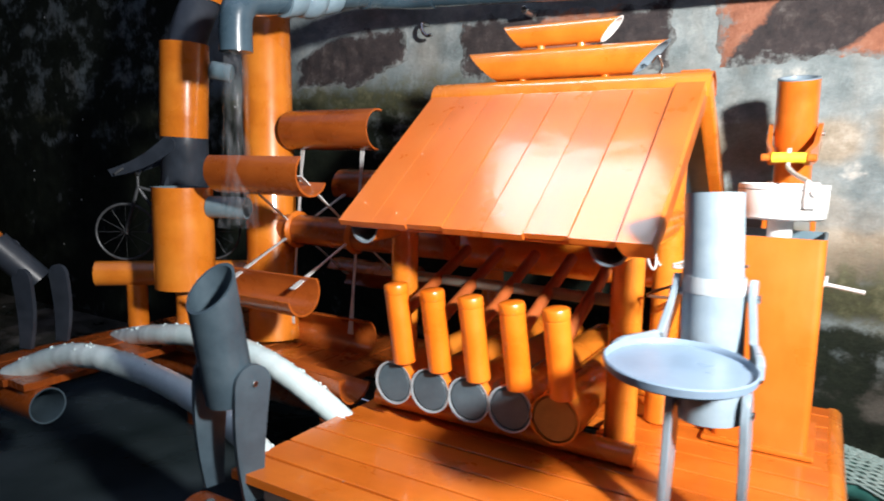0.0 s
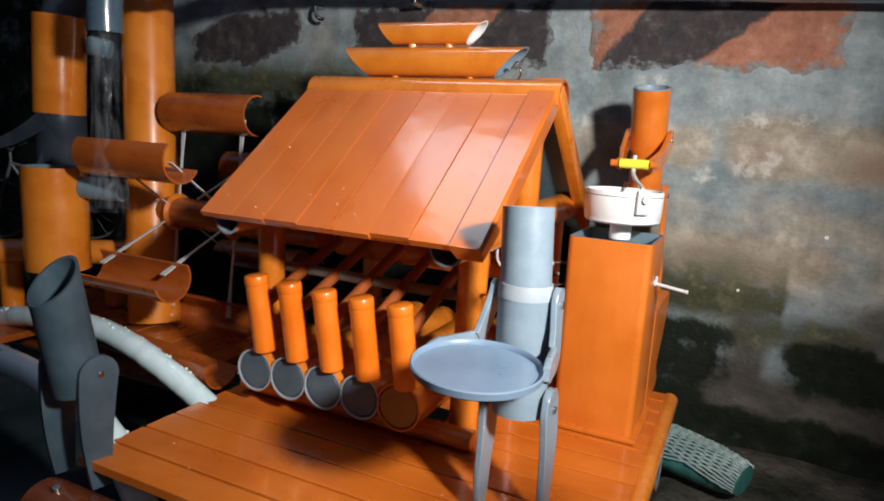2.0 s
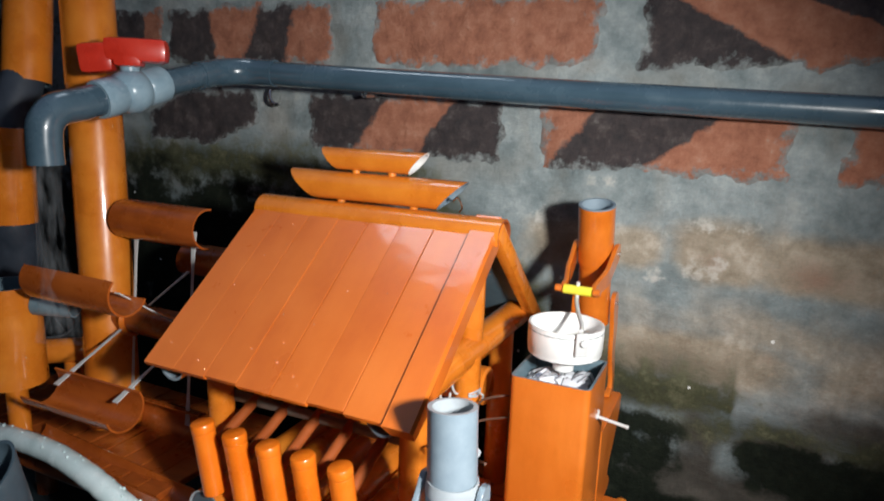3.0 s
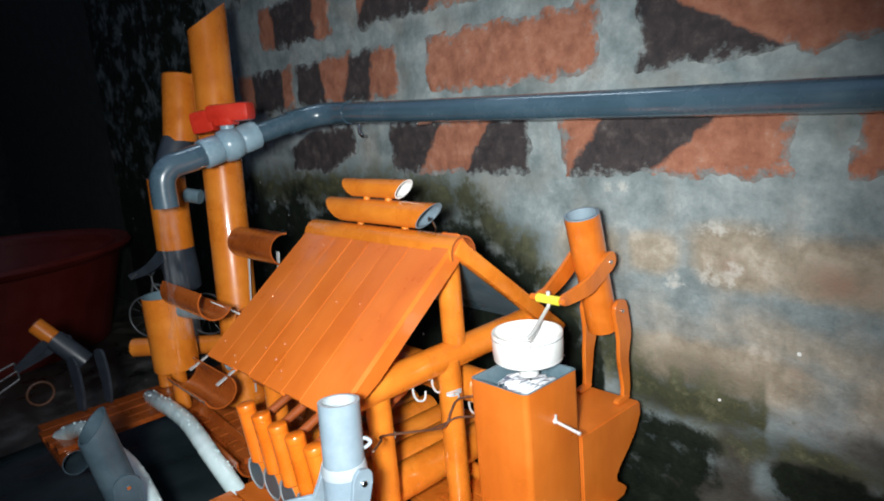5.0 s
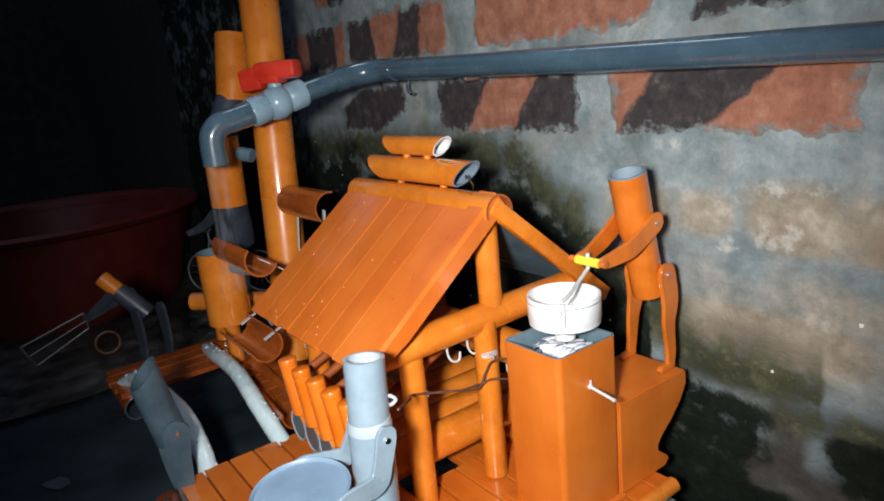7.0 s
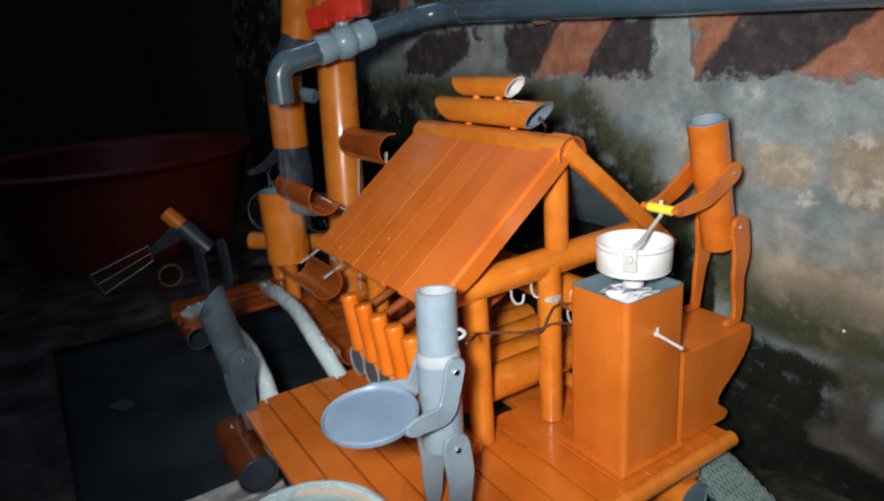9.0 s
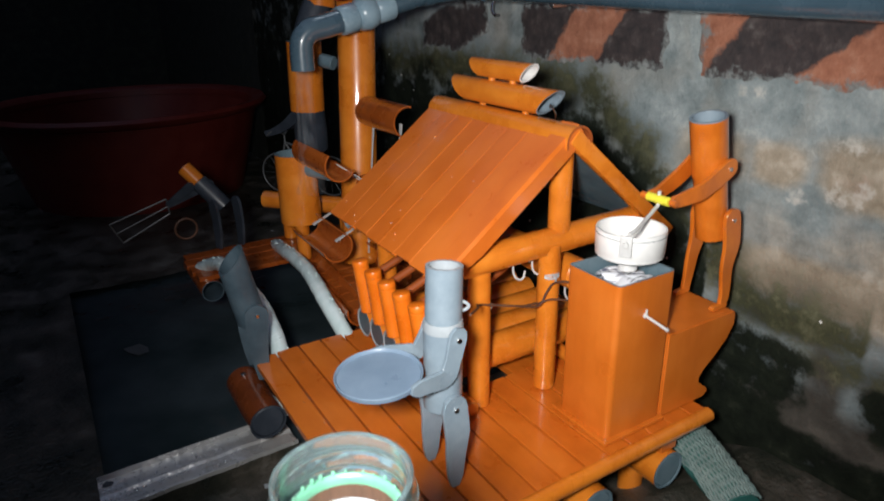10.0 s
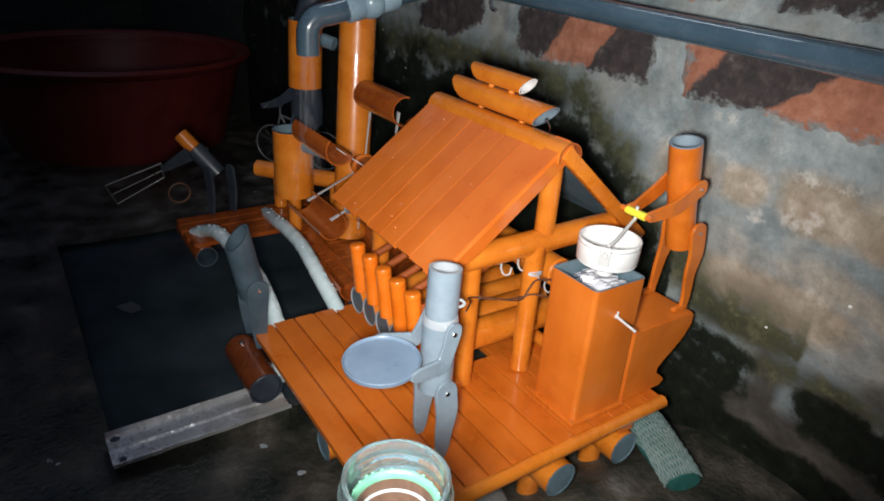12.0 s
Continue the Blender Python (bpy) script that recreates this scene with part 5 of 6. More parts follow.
# ---------------------------------------------------------------- water supply
def build_supply():
    sup = thing("water_pipe", (-0.35, -0.19, 0.40), "slate grey water pipe along the wall with a red-handled valve", "pipe")
    z = 0.4145
    bm = B()
    sweep(bm, [(1.0, -0.016, z - 0.012), (0.4, -0.022, z - 0.011), (0.2, -0.026, z - 0.006), (0.0, -0.0385, z + 0.001), (-0.310, -0.0615, z + 0.014)], 0.0126, 24, 6)
    part("wall_pipe", bm, grey_pipe, sup)
    bm = B()
    sweep(bm, [(-0.292, -0.060, z + 0.0135), (-0.318, -0.064, z + 0.0145), (-0.335, -0.077, z + 0.0140), (-0.344, -0.096, z + 0.0110), (-0.346, -0.116, z + 0.0070)], 0.0142, 24, 6)
    part("bend", bm, grey_pipe, sup)
    bm = B()
    rod(bm, (-0.345, -0.110, z + 0.0085), (-0.348, -0.170, z - 0.0055), 0.0124, seg=24)
    part("link_pipe", bm, grey_pipe, sup)
    v = Vector((-0.3485, -0.197, 0.4025))
    w = Vector((-0.03, -1, -0.25)).normalized()
    bm = B()
    s, u, _ = frame_of(w)
    prof = [(-0.036, 0.0), (-0.036, 0.0165), (-0.034, 0.0172), (-0.016, 0.0172), (-0.013, 0.0150), (-0.010, 0.0185), (0.0, 0.0205), (0.010, 0.0185), (0.013, 0.0150), (0.016, 0.0172), (0.034, 0.0172), (0.036, 0.0165), (0.036, 0.0)]
    loft(bm, [ring(v + w * h, s, u, max(r, 1e-5), 28) for h, r in prof])
    rod(bm, v + V(0, 0, 0.015), v + V(0, 0, 0.0300), 0.0085, seg=20)
    valve = part("valve_body", bm, grey_fitting, sup, "pale grey ball valve body")
    bm = B()
    turn = Matrix.Translation(v + V(0.000, 0, 0.0260)) @ Matrix.Rotation(radians(38), 4, "Z")
    block(bm, (-0.020, -0.0125, 0.0), (0.034, 0.0125, 0.0215), 0.006, turn)
    block(bm, (-0.041, -0.0115, -0.008), (-0.012, 0.0115, 0.0190), 0.006, turn @ Matrix.Rotation(radians(-6), 4, "Y"))
    block(bm, (-0.012, -0.012, -0.004), (0.012, 0.012, 0.012), 0.004, turn)
    part("handle", bm, red_plastic, valve, "red plastic valve handle")
    bm = B()
    e0 = v + w * 0.034
    sweep(bm, [e0, e0 + w * 0.021 + V(-0.001, 0, 0), e0 + w * 0.040 + V(-0.002, 0, 0), e0 + w * 0.0500 + V(-0.003, 0, -0.0080), e0 + w * 0.0522 + V(-0.0035, 0, -0.021), e0 + w * 0.0522 + V(-0.0035, 0, -0.042)], 0.0142, 24, 8)
    tip = e0 + w * 0.0522 + V(-0.0035, 0, -0.040)
    part("spout", bm, grey_pipe, sup, "slate grey elbow spout")
    # clamp that carries the pipe on the wall
    for x in (-0.20, 0.42):
        bm = B()
        rod(bm, (x, 0.0, z - 0.005), (x, -0.030, z - 0.005), 0.004, seg=12)
        part("bracket", bm, steel, sup)
    # the water that falls from it
    bm = B()
    rings = []
    for k in range(25):
        t = k / 24
        c = tip + V(0.006 * t * t, -0.006 * t, -0.002 - 0.150 * t)
        w0 = 0.0112 - 0.003 * t + 0.009 * t * t
        rings.append([c + V(w0 * (1 + 0.32 * t * noise.noise(Vector((k * 0.35, j * 0.9, 1)))) * math.cos(math.tau * j / 18), w0 * (1 + 0.32 * t * noise.noise(Vector((k * 0.35, j * 0.9, 5)))) * math.sin(math.tau * j / 18), 0) for j in range(18)])
    loft(bm, rings, True, True, True)
    ob = part("water_stream", bm, water_clear, sup, "clear water falling from the spout")
    ob.visible_shadow = False
    # bent nail hook in the wall
    bm = B()
    sweep(bm, [(-0.338, 0.004, 0.412), (-0.338, -0.012, 0.411), (-0.336, -0.016, 0.402), (-0.330, -0.016, 0.396), (-0.322, -0.017, 0.396)], 0.0022, 10, 5)
    single("wall_hook", bm, steel, (-0.338, 0.0, 0.396), "bent steel hook driven into the brick wall", "hook")


build_supply()


def build_stand_pipe():
    bm = B()
    tube(bm, (-0.3905, -0.2063, 0.0638), (-0.4520, -0.1553, 0.5660), 0.0255, 0.002, seg=36, cut1=0.041, rows=6)
    single("stand_pipe", bm, [orange_pipe, grey_mid], (-0.3905, -0.2063, 0.0638), "tall leaning orange pipe with a slanted top behind the wheel", "pipe")


build_stand_pipe()


def build_pipe_cup():
    cup = thing("pipe_cup", (-0.445, -0.2705, 0.064), "open orange pipe cup standing on a peg", "cup")
    bm = B()
    tube(bm, (-0.4450, -0.2705, 0.1230), (-0.4450, -0.2705, 0.2210), 0.0285, 0.002, seg=36)
    rod(bm, (-0.4450, -0.2705, 0.1232), (-0.4450, -0.2705, 0.1300), 0.0265, seg=32, mat=1)
    part("barrel", bm, [orange_pipe, grey_mid], cup)
    bm = B()
    rod(bm, (-0.4450, -0.2705, 0.0640), (-0.4450, -0.2705, 0.1240), 0.010, seg=16)
    part("peg", bm, orange_pipe, cup)
    bm = B()
    tube(bm, (-0.419, -0.260, 0.2025), (-0.383, -0.246, 0.202), 0.0105, 0.0016, seg=20, mat_in=0)
    part("stub", bm, grey_mid, cup, "slate grey pipe stub")


build_pipe_cup()


def build_cyclist_doll():
    """Doll of stacked pipe with a dark body bent over the handlebar of the bicycle."""
    bm = B()
    tube(bm, (-0.4950, -0.2285, 0.2700), (-0.4910, -0.2270, 0.3650), 0.0245, 0.002, seg=32, mat_in=1)
    tube(bm, (-0.4960, -0.1980, 0.4080), (-0.5040, -0.1820, 0.4960), 0.0225, 0.002, seg=32, mat_in=1)
    sweep(bm, [(-0.4915, -0.2270, 0.352), (-0.4940, -0.2150, 0.385), (-0.4965, -0.1975, 0.418)], 0.0195, 24, 6, mat=2)
    sweep(bm, [(-0.4945, -0.2285, 0.282), (-0.4950, -0.2280, 0.262), (-0.4990, -0.2250, 0.238), (-0.5050, -0.2230, 0.213)], 0.0240, 28, 6, mat=2)
    rod(bm, (-0.4700, -0.2120, 0.340), (-0.4520, -0.2000, 0.336), 0.0095, seg=18, mat=1)
    across = Vector((0.65, -0.76, 0.0))
    for k in (-1, 1):
        p = Vector((-0.503, -0.236, 0.262)) + across * (0.020 * k)
        q = Vector((-0.562, -0.262, 0.232)) + across * (0.020 * k)
        d = q - p
        plate(bm, limb_outline(d.length, 0.0080, 0.0060, 0.004, -0.004), 0.0045, axes_matrix(p, across.cross(-d), -d), mat=2)
        p, q = Vector((-0.506, -0.224, 0.224)) + across * (0.022 * k), Vector((-0.530, -0.240, 0.168)) + across * (0.016 * k)
        d = q - p
        plate(bm, limb_outline(d.length, 0.0110, 0.0095, 0.006), 0.0045, axes_matrix(p, across.cross(-d), -d), mat=2)
    single("cyclist_doll", bm, [orange_pipe, grey_mid, grey_black], (-0.50, -0.225, 0.205), "doll of orange pipe and dark grey parts riding the wire bicycle", "doll")


build_cyclist_doll()


def build_trestle():
    end, way = Vector((-0.576, -0.282, 0.1240)), Vector((0.76, 0.65, 0.0))
    t = thing("log_trestle", (-0.54, -0.25, 0.064), "orange pipe rail on short legs across the far deck", "trestle")
    bm = B()
    tube(bm, end, end + way * 0.165, 0.0135, 0.0016, seg=24)
    rod(bm, end + way * 0.0005, end + way * 0.004, 0.0120, seg=24, mat=1)
    part("rail", bm, [orange_pipe, grey_mid], t)
    for k in (0.040, 0.140):
        bm = B()
        p = end + way * k
        rod(bm, (p.x, p.y, 0.0640), (p.x, p.y, 0.1130), 0.0110, seg=18)
        part("leg", bm, orange_pipe, t)


build_trestle()


def build_bicycle():
    way = Vector((0.76, 0.65, 0.0))
    front = Vector((-0.5530, -0.2610, 0.1690))
    rear = front + way * 0.088
    up, side = Vector((0, 0, 1)), Vector((0.65, -0.76, 0.0))
    bike = thing("wire_bicycle", (-0.520, -0.233, 0.1375), "small bicycle of bent wire on the orange rail", "bicycle")
    for c in (rear, front):
        bm = B()
        pts = [c + way * (0.030 * math.cos(a)) + up * (0.030 * math.sin(a)) for a in [math.tau * k / 28 for k in range(29)]]
        sweep(bm, pts, 0.0013, 8, 1)
        wheel = part("wheel", bm, wire_dark, bike)
        for k in range(6):
            a = math.pi * k / 6
            out = way * (0.029 * math.cos(a)) + up * (0.029 * math.sin(a))
            bm = B()
            rod(bm, c - out, c + out, 0.00022, seg=6)
            part("spoke", bm, wire_dark, wheel)
    bm = B()
    crank, seat, head = front + way * 0.046 + up * -0.004, front + way * 0.060 + up * 0.036, front + way * 0.014 + up * 0.048
    for p, q in ((rear, crank), (rear, seat), (seat, crank), (crank, head), (seat, head), (head, front)):
        rod(bm, p, q, 0.0018, seg=8)
    part("bike_frame", bm, wire_dark, bike)
    bm = B()
    stem = head + up * 0.012
    rod(bm, head, stem, 0.0016, seg=8)
    for k in (-1, 1):
        sweep(bm, [stem, stem + side * (0.012 * k) + up * 0.006, stem + side * (0.020 * k) - way * 0.008 + up * 0.008, stem + side * (0.022 * k) - way * 0.016 + up * 0.002], 0.0016, 8, 5)
    part("handlebar", bm, wire_dark, bike)


build_bicycle()


def build_wheel():
    wheel = thing("water_mill", (-0.320, -0.205, 0.070), "orange water wheel of split pipes on wire spokes", "water mill")
    c, r = Vector((-0.330, -0.194, 0.179)), 0.100
    bm = B()
    rod(bm, (-0.405, c.y, c.z), (-0.186, c.y, c.z), 0.0150, seg=28)
    part("axle", bm, orange_dimmed, wheel)
    for x in (-0.368, -0.292):
        bm = B()
        rod(bm, (x - 0.003, c.y, c.z), (x + 0.003, c.y, c.z), 0.019, seg=24)
        part("hub", bm, orange_flat, wheel)
    for k in range(6):
        a = radians(84 + 60 * k)
        out = Vector((0, math.cos(a), math.sin(a)))
        tan = Vector((0, -math.sin(a), math.cos(a)))
        m = c + out * r
        bm = B()
        half_pipe(bm, m + V(-0.055, 0, 0), m + V(0.055, 0, 0), 0.0195, 0.0018, tan, 200, 18)
        part("bucket", bm, [orange_dimmed, orange_dimmed], wheel)
        for x in (-0.368, -0.292):
            bm = B()
            p0, p1 = Vector((x, c.y, c.z)) + out * 0.012, Vector((x, c.y, c.z)) + out * (r - 0.004)
            d = p1 - p0
            plate(bm, [(-0.0012, 0), (0.0012, 0), (0.0013, d.length * 0.55), (0.0030, d.length), (-0.0030, d.length), (-0.0013, d.length * 0.55)], 0.0012, axes_matrix(p0, (1, 0, 0), d))
            part("spoke", bm, strap_white, wheel)
    return wheel


build_wheel()


def build_far_deck():
    deck = thing("far_deck", (-0.48, -0.30, 0.06), "second orange board deck on pipe bearers across the pond", "deck")
    rng = random.Random(12)
    n = 12
    x, w = -0.560, 0.0260
    for k in range(n):
        y0 = -0.422 if k < 4 else -0.278
        bm = B()
        z = 0.0635 + rng.uniform(-0.0006, 0.0006)
        a, b = x + 0.0006, x + w - 0.0006
        rows = []
        y0 += rng.uniform(-0.004, 0.004)
        for t in range(7):
            y = y0 + (-0.120 - y0) * t / 6
            rows.append([Vector((a, y, z - 0.006)), Vector((b, y, z - 0.006)), Vector((b, y, z - 0.0008)), Vector((b - 0.0008, y, z)), Vector((a + 0.0008, y, z)), Vector((a, y, z - 0.0008))])
        loft(bm, rows, True, True, True)
        part("plank", bm, orange_dimmed, deck, "", False)
        x += w
    for y in (-0.405, -0.262, -0.160):
        x1 = -0.450 if y < -0.35 else -0.250
        bm = B()
        tube(bm, (-0.572, y, 0.0425), (x1, y, 0.0425), 0.0152, 0.0013, seg=28)
        part("bearer_pipe", bm, [orange_dimmed, grey_dark], deck)
    for px, py in ((-0.525, -0.200), (-0.265, -0.262), (-0.545, -0.160), (-0.265, -0.160)):
        bm = B()
        rod(bm, (px, py, -0.075), (px, py, 0.027), 0.012, seg=16)
        part("foot", bm, brown_orange, deck)
    # sloping split pipe that leads the spent water to the pond
    bm = B()
    half_pipe(bm, (-0.430, -0.272, 0.0800), (-0.225, -0.280, 0.0720), 0.0200, 0.002, (0.05, -0.3, -1), 175)
    part("gutter", bm, [orange_dimmed, orange_dimmed], deck, "split orange pipe gutter")


build_far_deck()


def build_fishing_doll():
    """Small doll with an orange head that holds a wire frame over the pond."""
    bm = B()
    hip, neck = Vector((-0.560, -0.350, 0.128)), Vector((-0.580, -0.378, 0.166))
    tube(bm, hip, neck, 0.0135, 0.0015, seg=24, mat_in=0)
    rod(bm, neck, neck + (neck - hip).normalized() * 0.030, 0.0115, seg=24, mat=1)
    for s in (-1, 1):
        j = hip + V(0.004, s * 0.017, 0.004)
        plate(bm, limb_outline(0.067, 0.0105, 0.010, 0.0065, 0.003), 0.0040, axes_matrix(j, (1, 0.3, 0), (0, 0, 1)))
        sh = neck + V(0.004, s * 0.014, -0.004)
        ha = Vector((-0.600, -0.424, 0.132))
        d = ha - sh
        plate(bm, limb_outline(d.length, 0.0065, 0.006, 0.0045), 0.0034, axes_matrix(sh, Vector((1, 0, 0)).cross(-d), -d))
    single("fishing_doll", bm, [grey_black, orange_pipe, steel], (-0.56, -0.350, 0.0640), "small dark grey doll with an orange head on the far deck", "doll")
    bm = B()
    p = [V(-0.600, -0.425, 0.142), V(-0.600, -0.507, 0.117), V(-0.600, -0.494, 0.086), V(-0.600, -0.423, 0.119)]
    for a, b in ((0, 1), (1, 2), (2, 3), (3, 0)):
        rod(bm, p[a], p[b], 0.0013, seg=8)
    rod(bm, (p[0] + p[3]) / 2, (p[1] + p[2]) / 2, 0.0010, seg=8)
    single("wire_rake", bm, wire_grey, (-0.600, -0.425, 0.12), "thin wire rake held out by the small doll", "wire rake")
    bm = B()
    pts = [V(-0.590 + 0.0, -0.405 + 0.016 * math.cos(a), 0.094 + 0.016 * math.sin(a)) for a in [math.tau * k / 20 for k in range(21)]]
    sweep(bm, pts, 0.0018, 8, 1)
    single("coil", bm, brown_wire, (-0.59, -0.405, 0.078), "brown ring leaning at the edge of the far deck", "ring")


build_fishing_doll()


def build_tub():
    bm = B()
    lathe(bm, (-1.44, -0.36, -0.08), [(0.0, 0.0), (0.235, 0.0), (0.25, 0.01), (0.312, 0.240), (0.302, 0.240), (0.235, 0.02), (0.0, 0.018)], 64)
    tub = thing("tub", (-1.44, -0.36, -0.08), "large old red plastic tub standing in the dark", "tub")
    part("basin", bm, tub_red, tub)
    bm = B()
    lathe(bm, (-1.44, -0.36, -0.08), [(0.300, 0.2405), (0.313, 0.2405), (0.333, 0.247), (0.340, 0.258), (0.334, 0.266), (0.318, 0.264), (0.304, 0.256), (0.300, 0.2405)], 64)
    part("rim", bm, tub_red, tub)


build_tub()


# ---------------------------------------------------------------- net roll and jar
def build_net():
    a, b = Vector((0.098, -0.085, 0.010)), Vector((0.176, -0.115, 0.007))
    roll = thing("net_roll", a, "rolled teal plastic net with pale woven strands", "net")
    s, u, w = frame_of(b - a)
    r, length = 0.0192, (b - a).length
    bm = B()
    rings = []
    for k in range(15):
        q = k / 14
        rr = r * (1.0 - 0.10 * q * q + 0.05 * noise.noise(Vector((q * 9, 0, 0))))
        c = a + w * (length * q)
        rings.append([c + s * (rr * 1.05 * math.cos(t)) + u * (rr * (1 + 0.06 * noise.noise(Vector((q * 5, 3 * math.cos(t), 3 * math.sin(t))))) * math.sin(t) * (0.95 - 0.30 * q ** 6)) for t in [math.tau * j / 32 for j in range(32)]])
    loft(bm, rings, True, True, True)
    part("core", bm, net_green, roll, "folded teal plastic sheet")
    for turn in (1, -1):
        bm = B()
        n = 13
        for k in range(n):
            pts = []
            for t in range(21):
                q = t / 20
                ang = 0.25 + 2.2 * k / n + turn * 0.9 * (q - 0.5)
                rr = r * (1.02 - 0.10 * q * q) + 0.0013 + 0.0007 * math.sin(t * 2.9 + k * 1.7)
                pts.append(a + w * (length * q) + s * (rr * 1.05 * math.cos(ang)) + u * (rr * math.sin(ang) * (0.97 - 0.28 * q ** 6)))
            sweep(bm, pts, 0.0011, 5, 1)
        tagged(part("strand", bm, net_white, roll), "", "", "", "stuff")


build_net()


def build_lump():
    """A pale lump of cement on the floor beside the deck's bearers."""
    bm = B()
    rings = []
    for h, k in ((-0.012, 1.0), (-0.003, 0.97), (0.003, 0.80), (0.0065, 0.45), (0.0075, 0.12)):
        rings.append([Vector((0.060 + (0.030 * math.cos(a) - 0.006 * math.sin(a)) * q, -0.262 + 0.019 * math.sin(a) * q, -0.042 + h + 0.002 * noise.noise(Vector((a * 3, h * 400, 2.0))))) for a, q in [(t, k * (1 + 0.22 * noise.noise(Vector((2 * math.cos(t), 2 * math.sin(t), h * 60))))) for t in [math.tau * j / 20 for j in range(20)]]])
    loft(bm, rings, True, True, True)
    single("cement_lump", bm, plain_dark, (0.060, -0.262, -0.05), "pale rough cement lump on the floor beside the deck", "lump")


build_lump()


def build_crumb(x, y, size, turn):
    bm = B()
    plate(bm, [(size * math.cos(a) * (1 + 0.3 * math.sin(3 * a + turn)), size * 0.55 * math.sin(a)) for a in [math.tau * k / 9 for k in range(9)]], 0.0022, Matrix.Translation((x, y, -0.0430)) @ Matrix.Rotation(turn, 4, "Z"))
    single("crumb", bm, collar_white, (x, y, -0.044), "pale plaster crumb lying on the wet floor", "crumb", "plaster crumbs on the floor", smooth=False)


for x, y, size, turn in ((-0.129, -0.4394, 0.0042, 0.9), (-0.0707, -0.4186, 0.0045, 1.3), (-0.215, -0.640, 0.0040, 0.4), (-0.206, -0.633, 0.0030, 2.0)):
    build_crumb(x, y, size, turn)


def build_jar():
    c = Vector((0.2638, -0.5030, 0.1870))
    jar = thing("glass_jar", c, "open clear glass jar with a mint green plastic sleeve", "jar")
    outer = [(0.0, 0.0), (0.024, 0.0), (0.0270, 0.003), (0.0275, 0.050), (0.0265, 0.060), (0.0228, 0.0670), (0.0222, 0.0700)]
    for k in range(3):
        z = 0.0715 + 0.0062 * k
        outer += [(0.0222, z), (0.0236, z + 0.0014), (0.0238, z + 0.0024), (0.0223, z + 0.0040)]
    outer += [(0.0221, 0.0915), (0.0225, 0.0930), (0.0222, 0.0945), (0.0212, 0.0950), (0.0203, 0.0942)]
    inner = [(0.0201, 0.0900), (0.0200, 0.0680), (0.0240, 0.0590), (0.0252, 0.0500), (0.0250, 0.0050), (0.0, 0.0040)]
    bm = B()
    lathe(bm, c, outer + inner, 56)
    part("glass", bm, jar_glass, jar)
    bm = B()
    lathe(bm, c, [(0.0278, 0.004), (0.0292, 0.005), (0.0294, 0.052), (0.0286, 0.0600), (0.0272, 0.0625), (0.0268, 0.0610), (0.0279, 0.0520), (0.0278, 0.004)], 56)
    part("sleeve", bm, green_plastic, jar, "mint green plastic sleeve")
    bm = B()
    rng = random.Random(2)
    for k in range(26):
        a = math.tau * k / 26 + rng.uniform(-0.06, 0.06)
        p = c + Vector((0.0184 * math.cos(a), 0.0184 * math.sin(a), 0.0806 + rng.uniform(-0.0004, 0.0006)))
        bmesh.ops.create_icosphere(bm, subdivisions=1, radius=rng.uniform(0.0006, 0.0011), matrix=Matrix.Translation(p))
    lathe(bm, c, [(0.0198, 0.0768), (0.0197, 0.0790), (0.0192, 0.0801), (0.0184, 0.0804), (0.0176, 0.0799), (0.0170, 0.0786), (0.0168, 0.0768), (0.0198, 0.0768)], 48)
    part("inner_ring", bm, green_plastic, jar, "mint green beaded ring inside the neck")
    bm = B()
    lathe(bm, c, [(0.0166, 0.0706), (0.0164, 0.0713), (0.0158, 0.0713), (0.0155, 0.0706), (0.0157, 0.0700), (0.0166, 0.0706)], 48)
    part("lip", bm, collar_white, jar, "pale rim of the inner opening")
    bm = B()
    lathe(bm, c, [(0.0, 0.0540), (0.0196, 0.0540), (0.0197, 0.0767), (0.0168, 0.0767), (0.0166, 0.0705), (0.0156, 0.0700), (0.0150, 0.0640), (0.0, 0.0600)], 40)
    part("contents", bm, stump_wood, jar, "dark brown murky contents")
    bm = B()
    lathe(bm, (c.x, c.y, -0.048), [(0.0, 0.0), (0.031, 0.0), (0.0275, 0.02), (0.0265, 0.2345), (0.0255, 0.2350), (0.0, 0.2350)], 32)
    single("wooden_stake", bm, stump_wood, (c.x, c.y, -0.048), "dark round wooden stake under the glass jar", "stake")


build_jar()


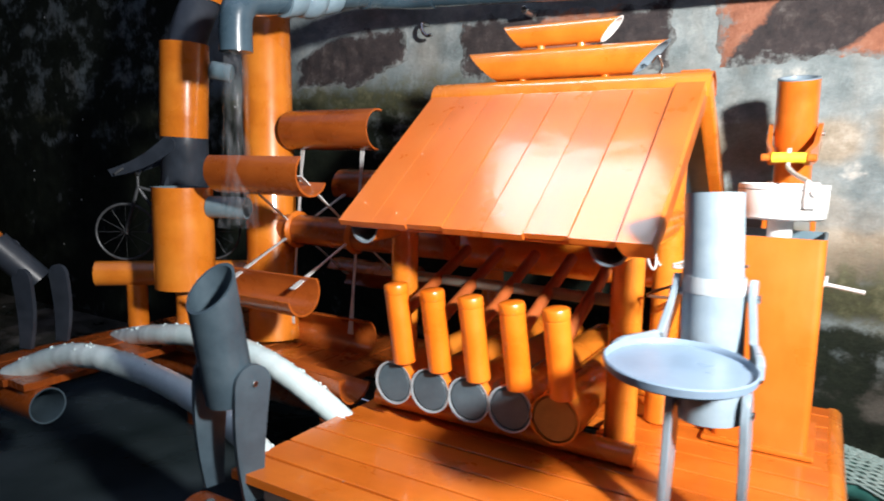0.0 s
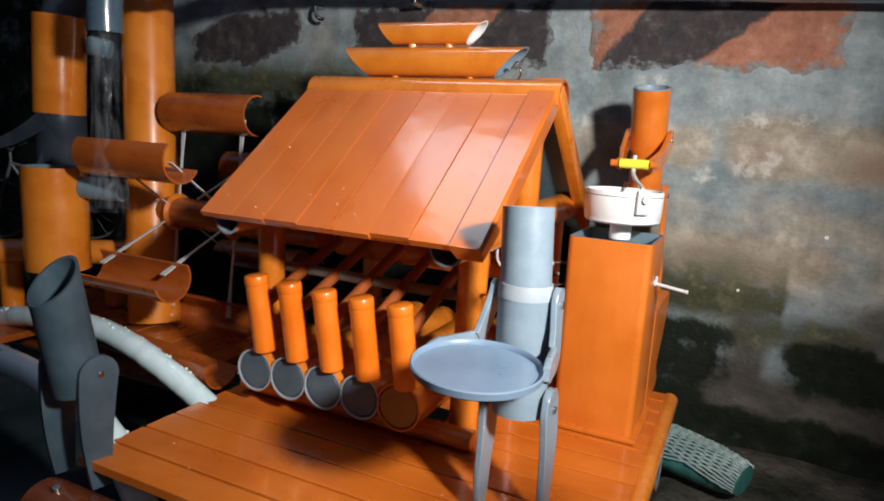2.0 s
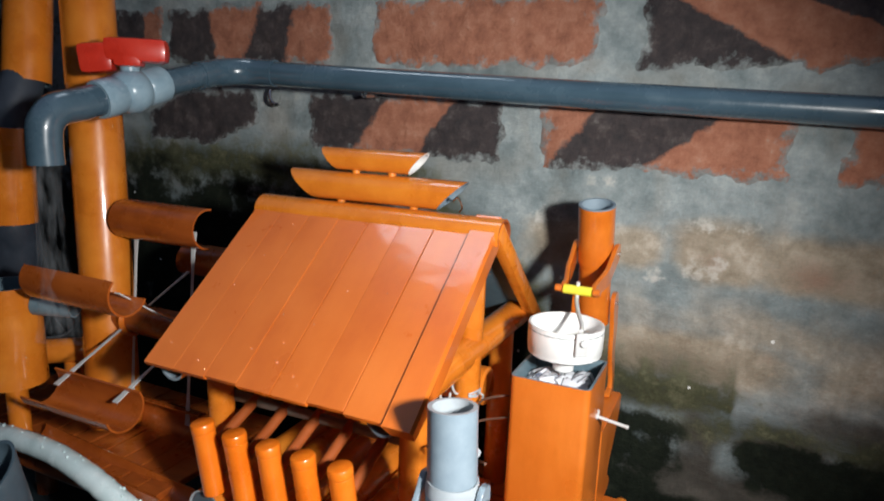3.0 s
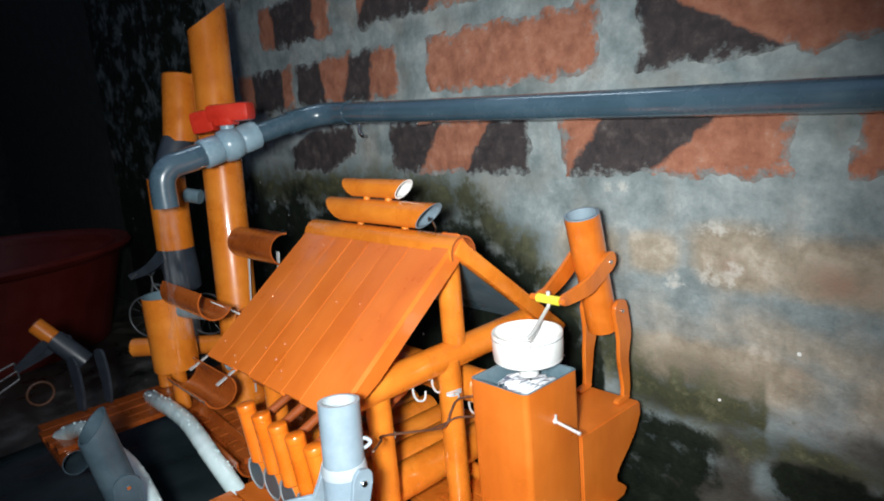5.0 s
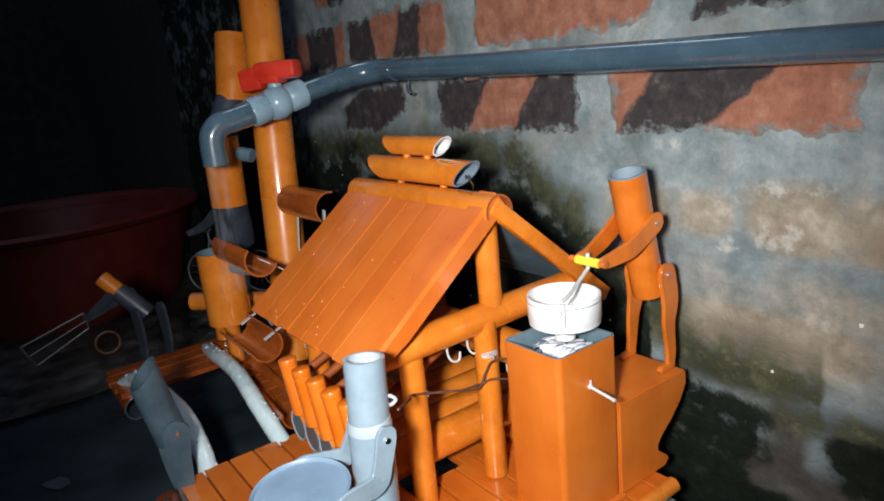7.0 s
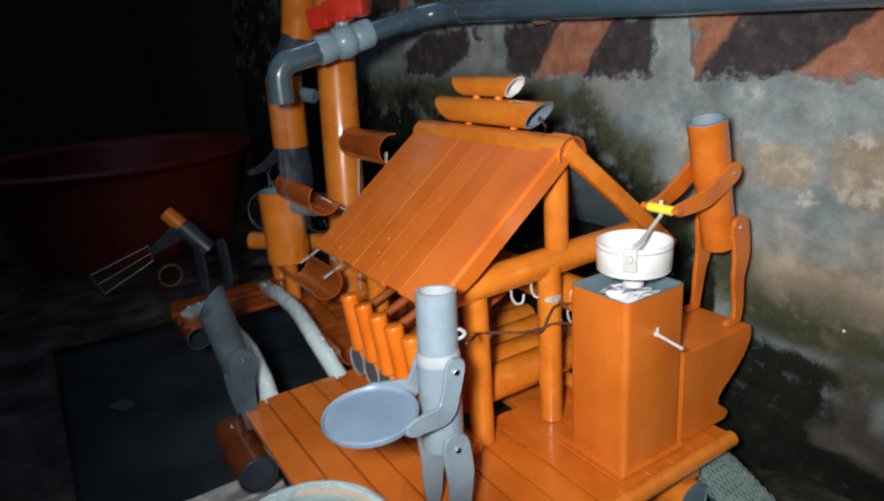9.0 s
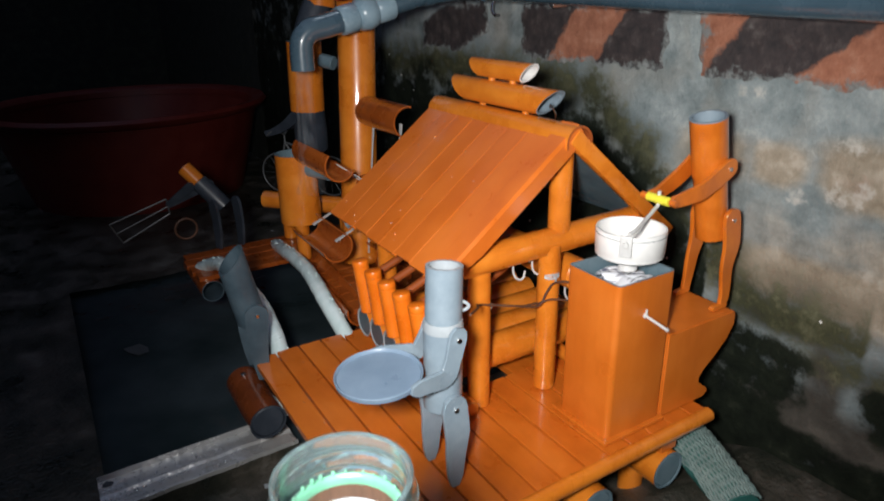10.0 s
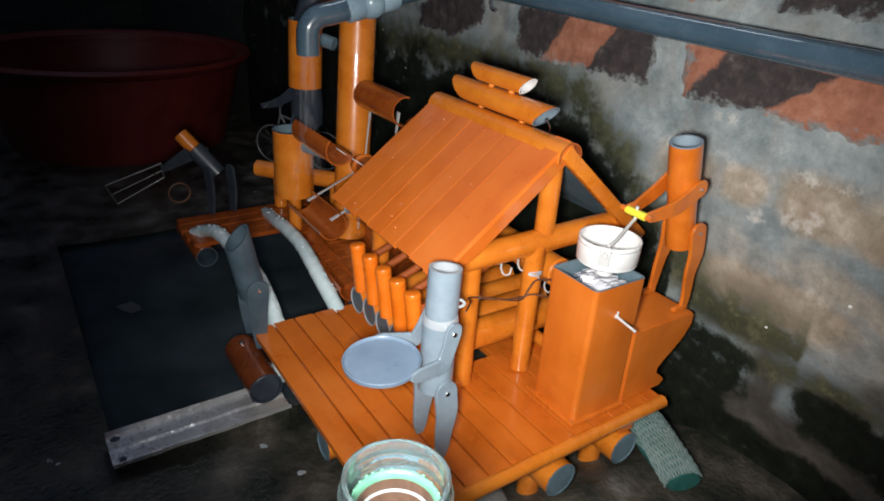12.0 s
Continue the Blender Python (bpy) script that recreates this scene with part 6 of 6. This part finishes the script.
# ---------------------------------------------------------------- bricks of the wall
def add_brick(x0, x1, z0, z1, dark, seed, shear=0.0, proud=0.0012):
    """One brick face that shows through the cement, with a ragged outline; dark: burnt bands (their left edge at foot and top, their right edge at foot and top)."""
    step = 0.0038
    nx, nz = max(6, round((x1 - x0 + 0.02) / step)), max(6, round((z1 - z0 + 0.02) / step))
    bm = B()
    layer, rim = bm.verts.layers.float.new("burn"), bm.verts.layers.float.new("smear")
    cx, cz = (x0 + x1) / 2, (z0 + z1) / 2
    grid = []
    for j in range(nz + 1):
        row = []
        for i in range(nx + 1):
            x, z = x0 - 0.01 + (x1 - x0 + 0.02) * i / nx, z0 - 0.01 + (z1 - z0 + 0.02) * j / nz
            flat = min(x - x0, x1 - x, z - z0, z1 - z)
            oval = (1.0 - math.hypot((x - cx) / (x1 - x0) * 2, (z - cz - shear * (x - cx)) / (z1 - z0) * 2 * (1 + 2 * abs(shear)))) * (z1 - z0) / 2
            d = (oval if x1 - x0 < 0.15 else min(flat, oval + 0.020)) + 0.0085 * noise.fractal(Vector((x * 42, z * 42, seed)), 1.0, 2.0, 4) + 0.002
            lift = max(-0.004, min(proud, d * 0.30)) + 0.0007 * noise.noise(Vector((x * 120, z * 120, seed)))
            v = bm.verts.new((x - cx, -wall_front(x, z) - lift, z - cz))
            k = 0.0
            for lf, lt, rf, rt in dark:
                q = (z - z0) / (z1 - z0)
                k = max(k, 0.5 + min(x - lf - (lt - lf) * q, rf + (rt - rf) * q - x) / 0.03)
            v[layer] = max(0.0, min(1.0, k))
            v[rim] = max(0.0, min(1.0, 1.0 - d / 0.016))
            row.append(v)
        grid.append(row)
    for j in range(nz):
        for i in range(nx):
            bm.faces.new((grid[j][i], grid[j][i + 1], grid[j + 1][i + 1], grid[j + 1][i]))
    ob = part("brick", bm, brick_mat, wall_north)
    ob.location = (cx, 0, cz)


ROWS_OF_BRICK = [
    (0.346, [(-0.545, -0.368, [(-0.6, -0.6, -0.3, -0.3)], 0.26), (-0.290, -0.055, [(-0.32, -0.29, -0.235, -0.185), (-0.155, -0.105, 0.0, 0.0)], 0.0),
             (-0.006, 0.207, [(-0.004, 0.048, 0.083, 0.170)], 0.0), (0.252, 0.470, [(0.36, 0.38, 0.44, 0.46)], 0.0), (0.525, 0.74, [(0.54, 0.56, 0.66, 0.68)], 0.0)]),
    (0.443, [(-0.700, -0.520, [(-0.65, -0.65, -0.55, -0.55)], 0.0), (-0.505, -0.262, [(-0.515, -0.505, -0.43, -0.44), (-0.39, -0.36, -0.33, -0.31)], 0.0), (-0.205, 0.035, [], 0.0),
             (0.079, 0.300, [(0.0, 0.0, 0.205, 0.092), (0.345, 0.175, 0.42, 0.35)], 0.0), (0.350, 0.560, [(0.33, 0.37, 0.39, 0.43)], 0.0), (0.61, 0.80, [], 0.0)]),
    (0.538, [(-0.60, -0.40, [(-0.56, -0.56, -0.44, -0.44)], 0.0), (-0.335, -0.115, [(-0.34, -0.29, -0.20, -0.15)], 0.0), (-0.06, 0.15, [(0.07, 0.07, 0.13, 0.13)], 0.0), (0.205, 0.42, [(0.28, 0.30, 0.38, 0.40)], 0.0), (0.47, 0.68, [], 0.0)]),
    (0.631, [(-0.44, -0.23, [(-0.35, -0.35, -0.25, -0.25)], 0.0), (-0.18, 0.03, [], 0.0), (0.085, 0.30, [(0.15, 0.15, 0.25, 0.25)], 0.0), (0.35, 0.56, [], 0.0)]),
]
for r, (z, row) in enumerate(ROWS_OF_BRICK):
    for k, (x0, x1, dark, shear) in enumerate(row):
        add_brick(x0, x1, z, z + 0.064, dark, r * 10 + k, shear)
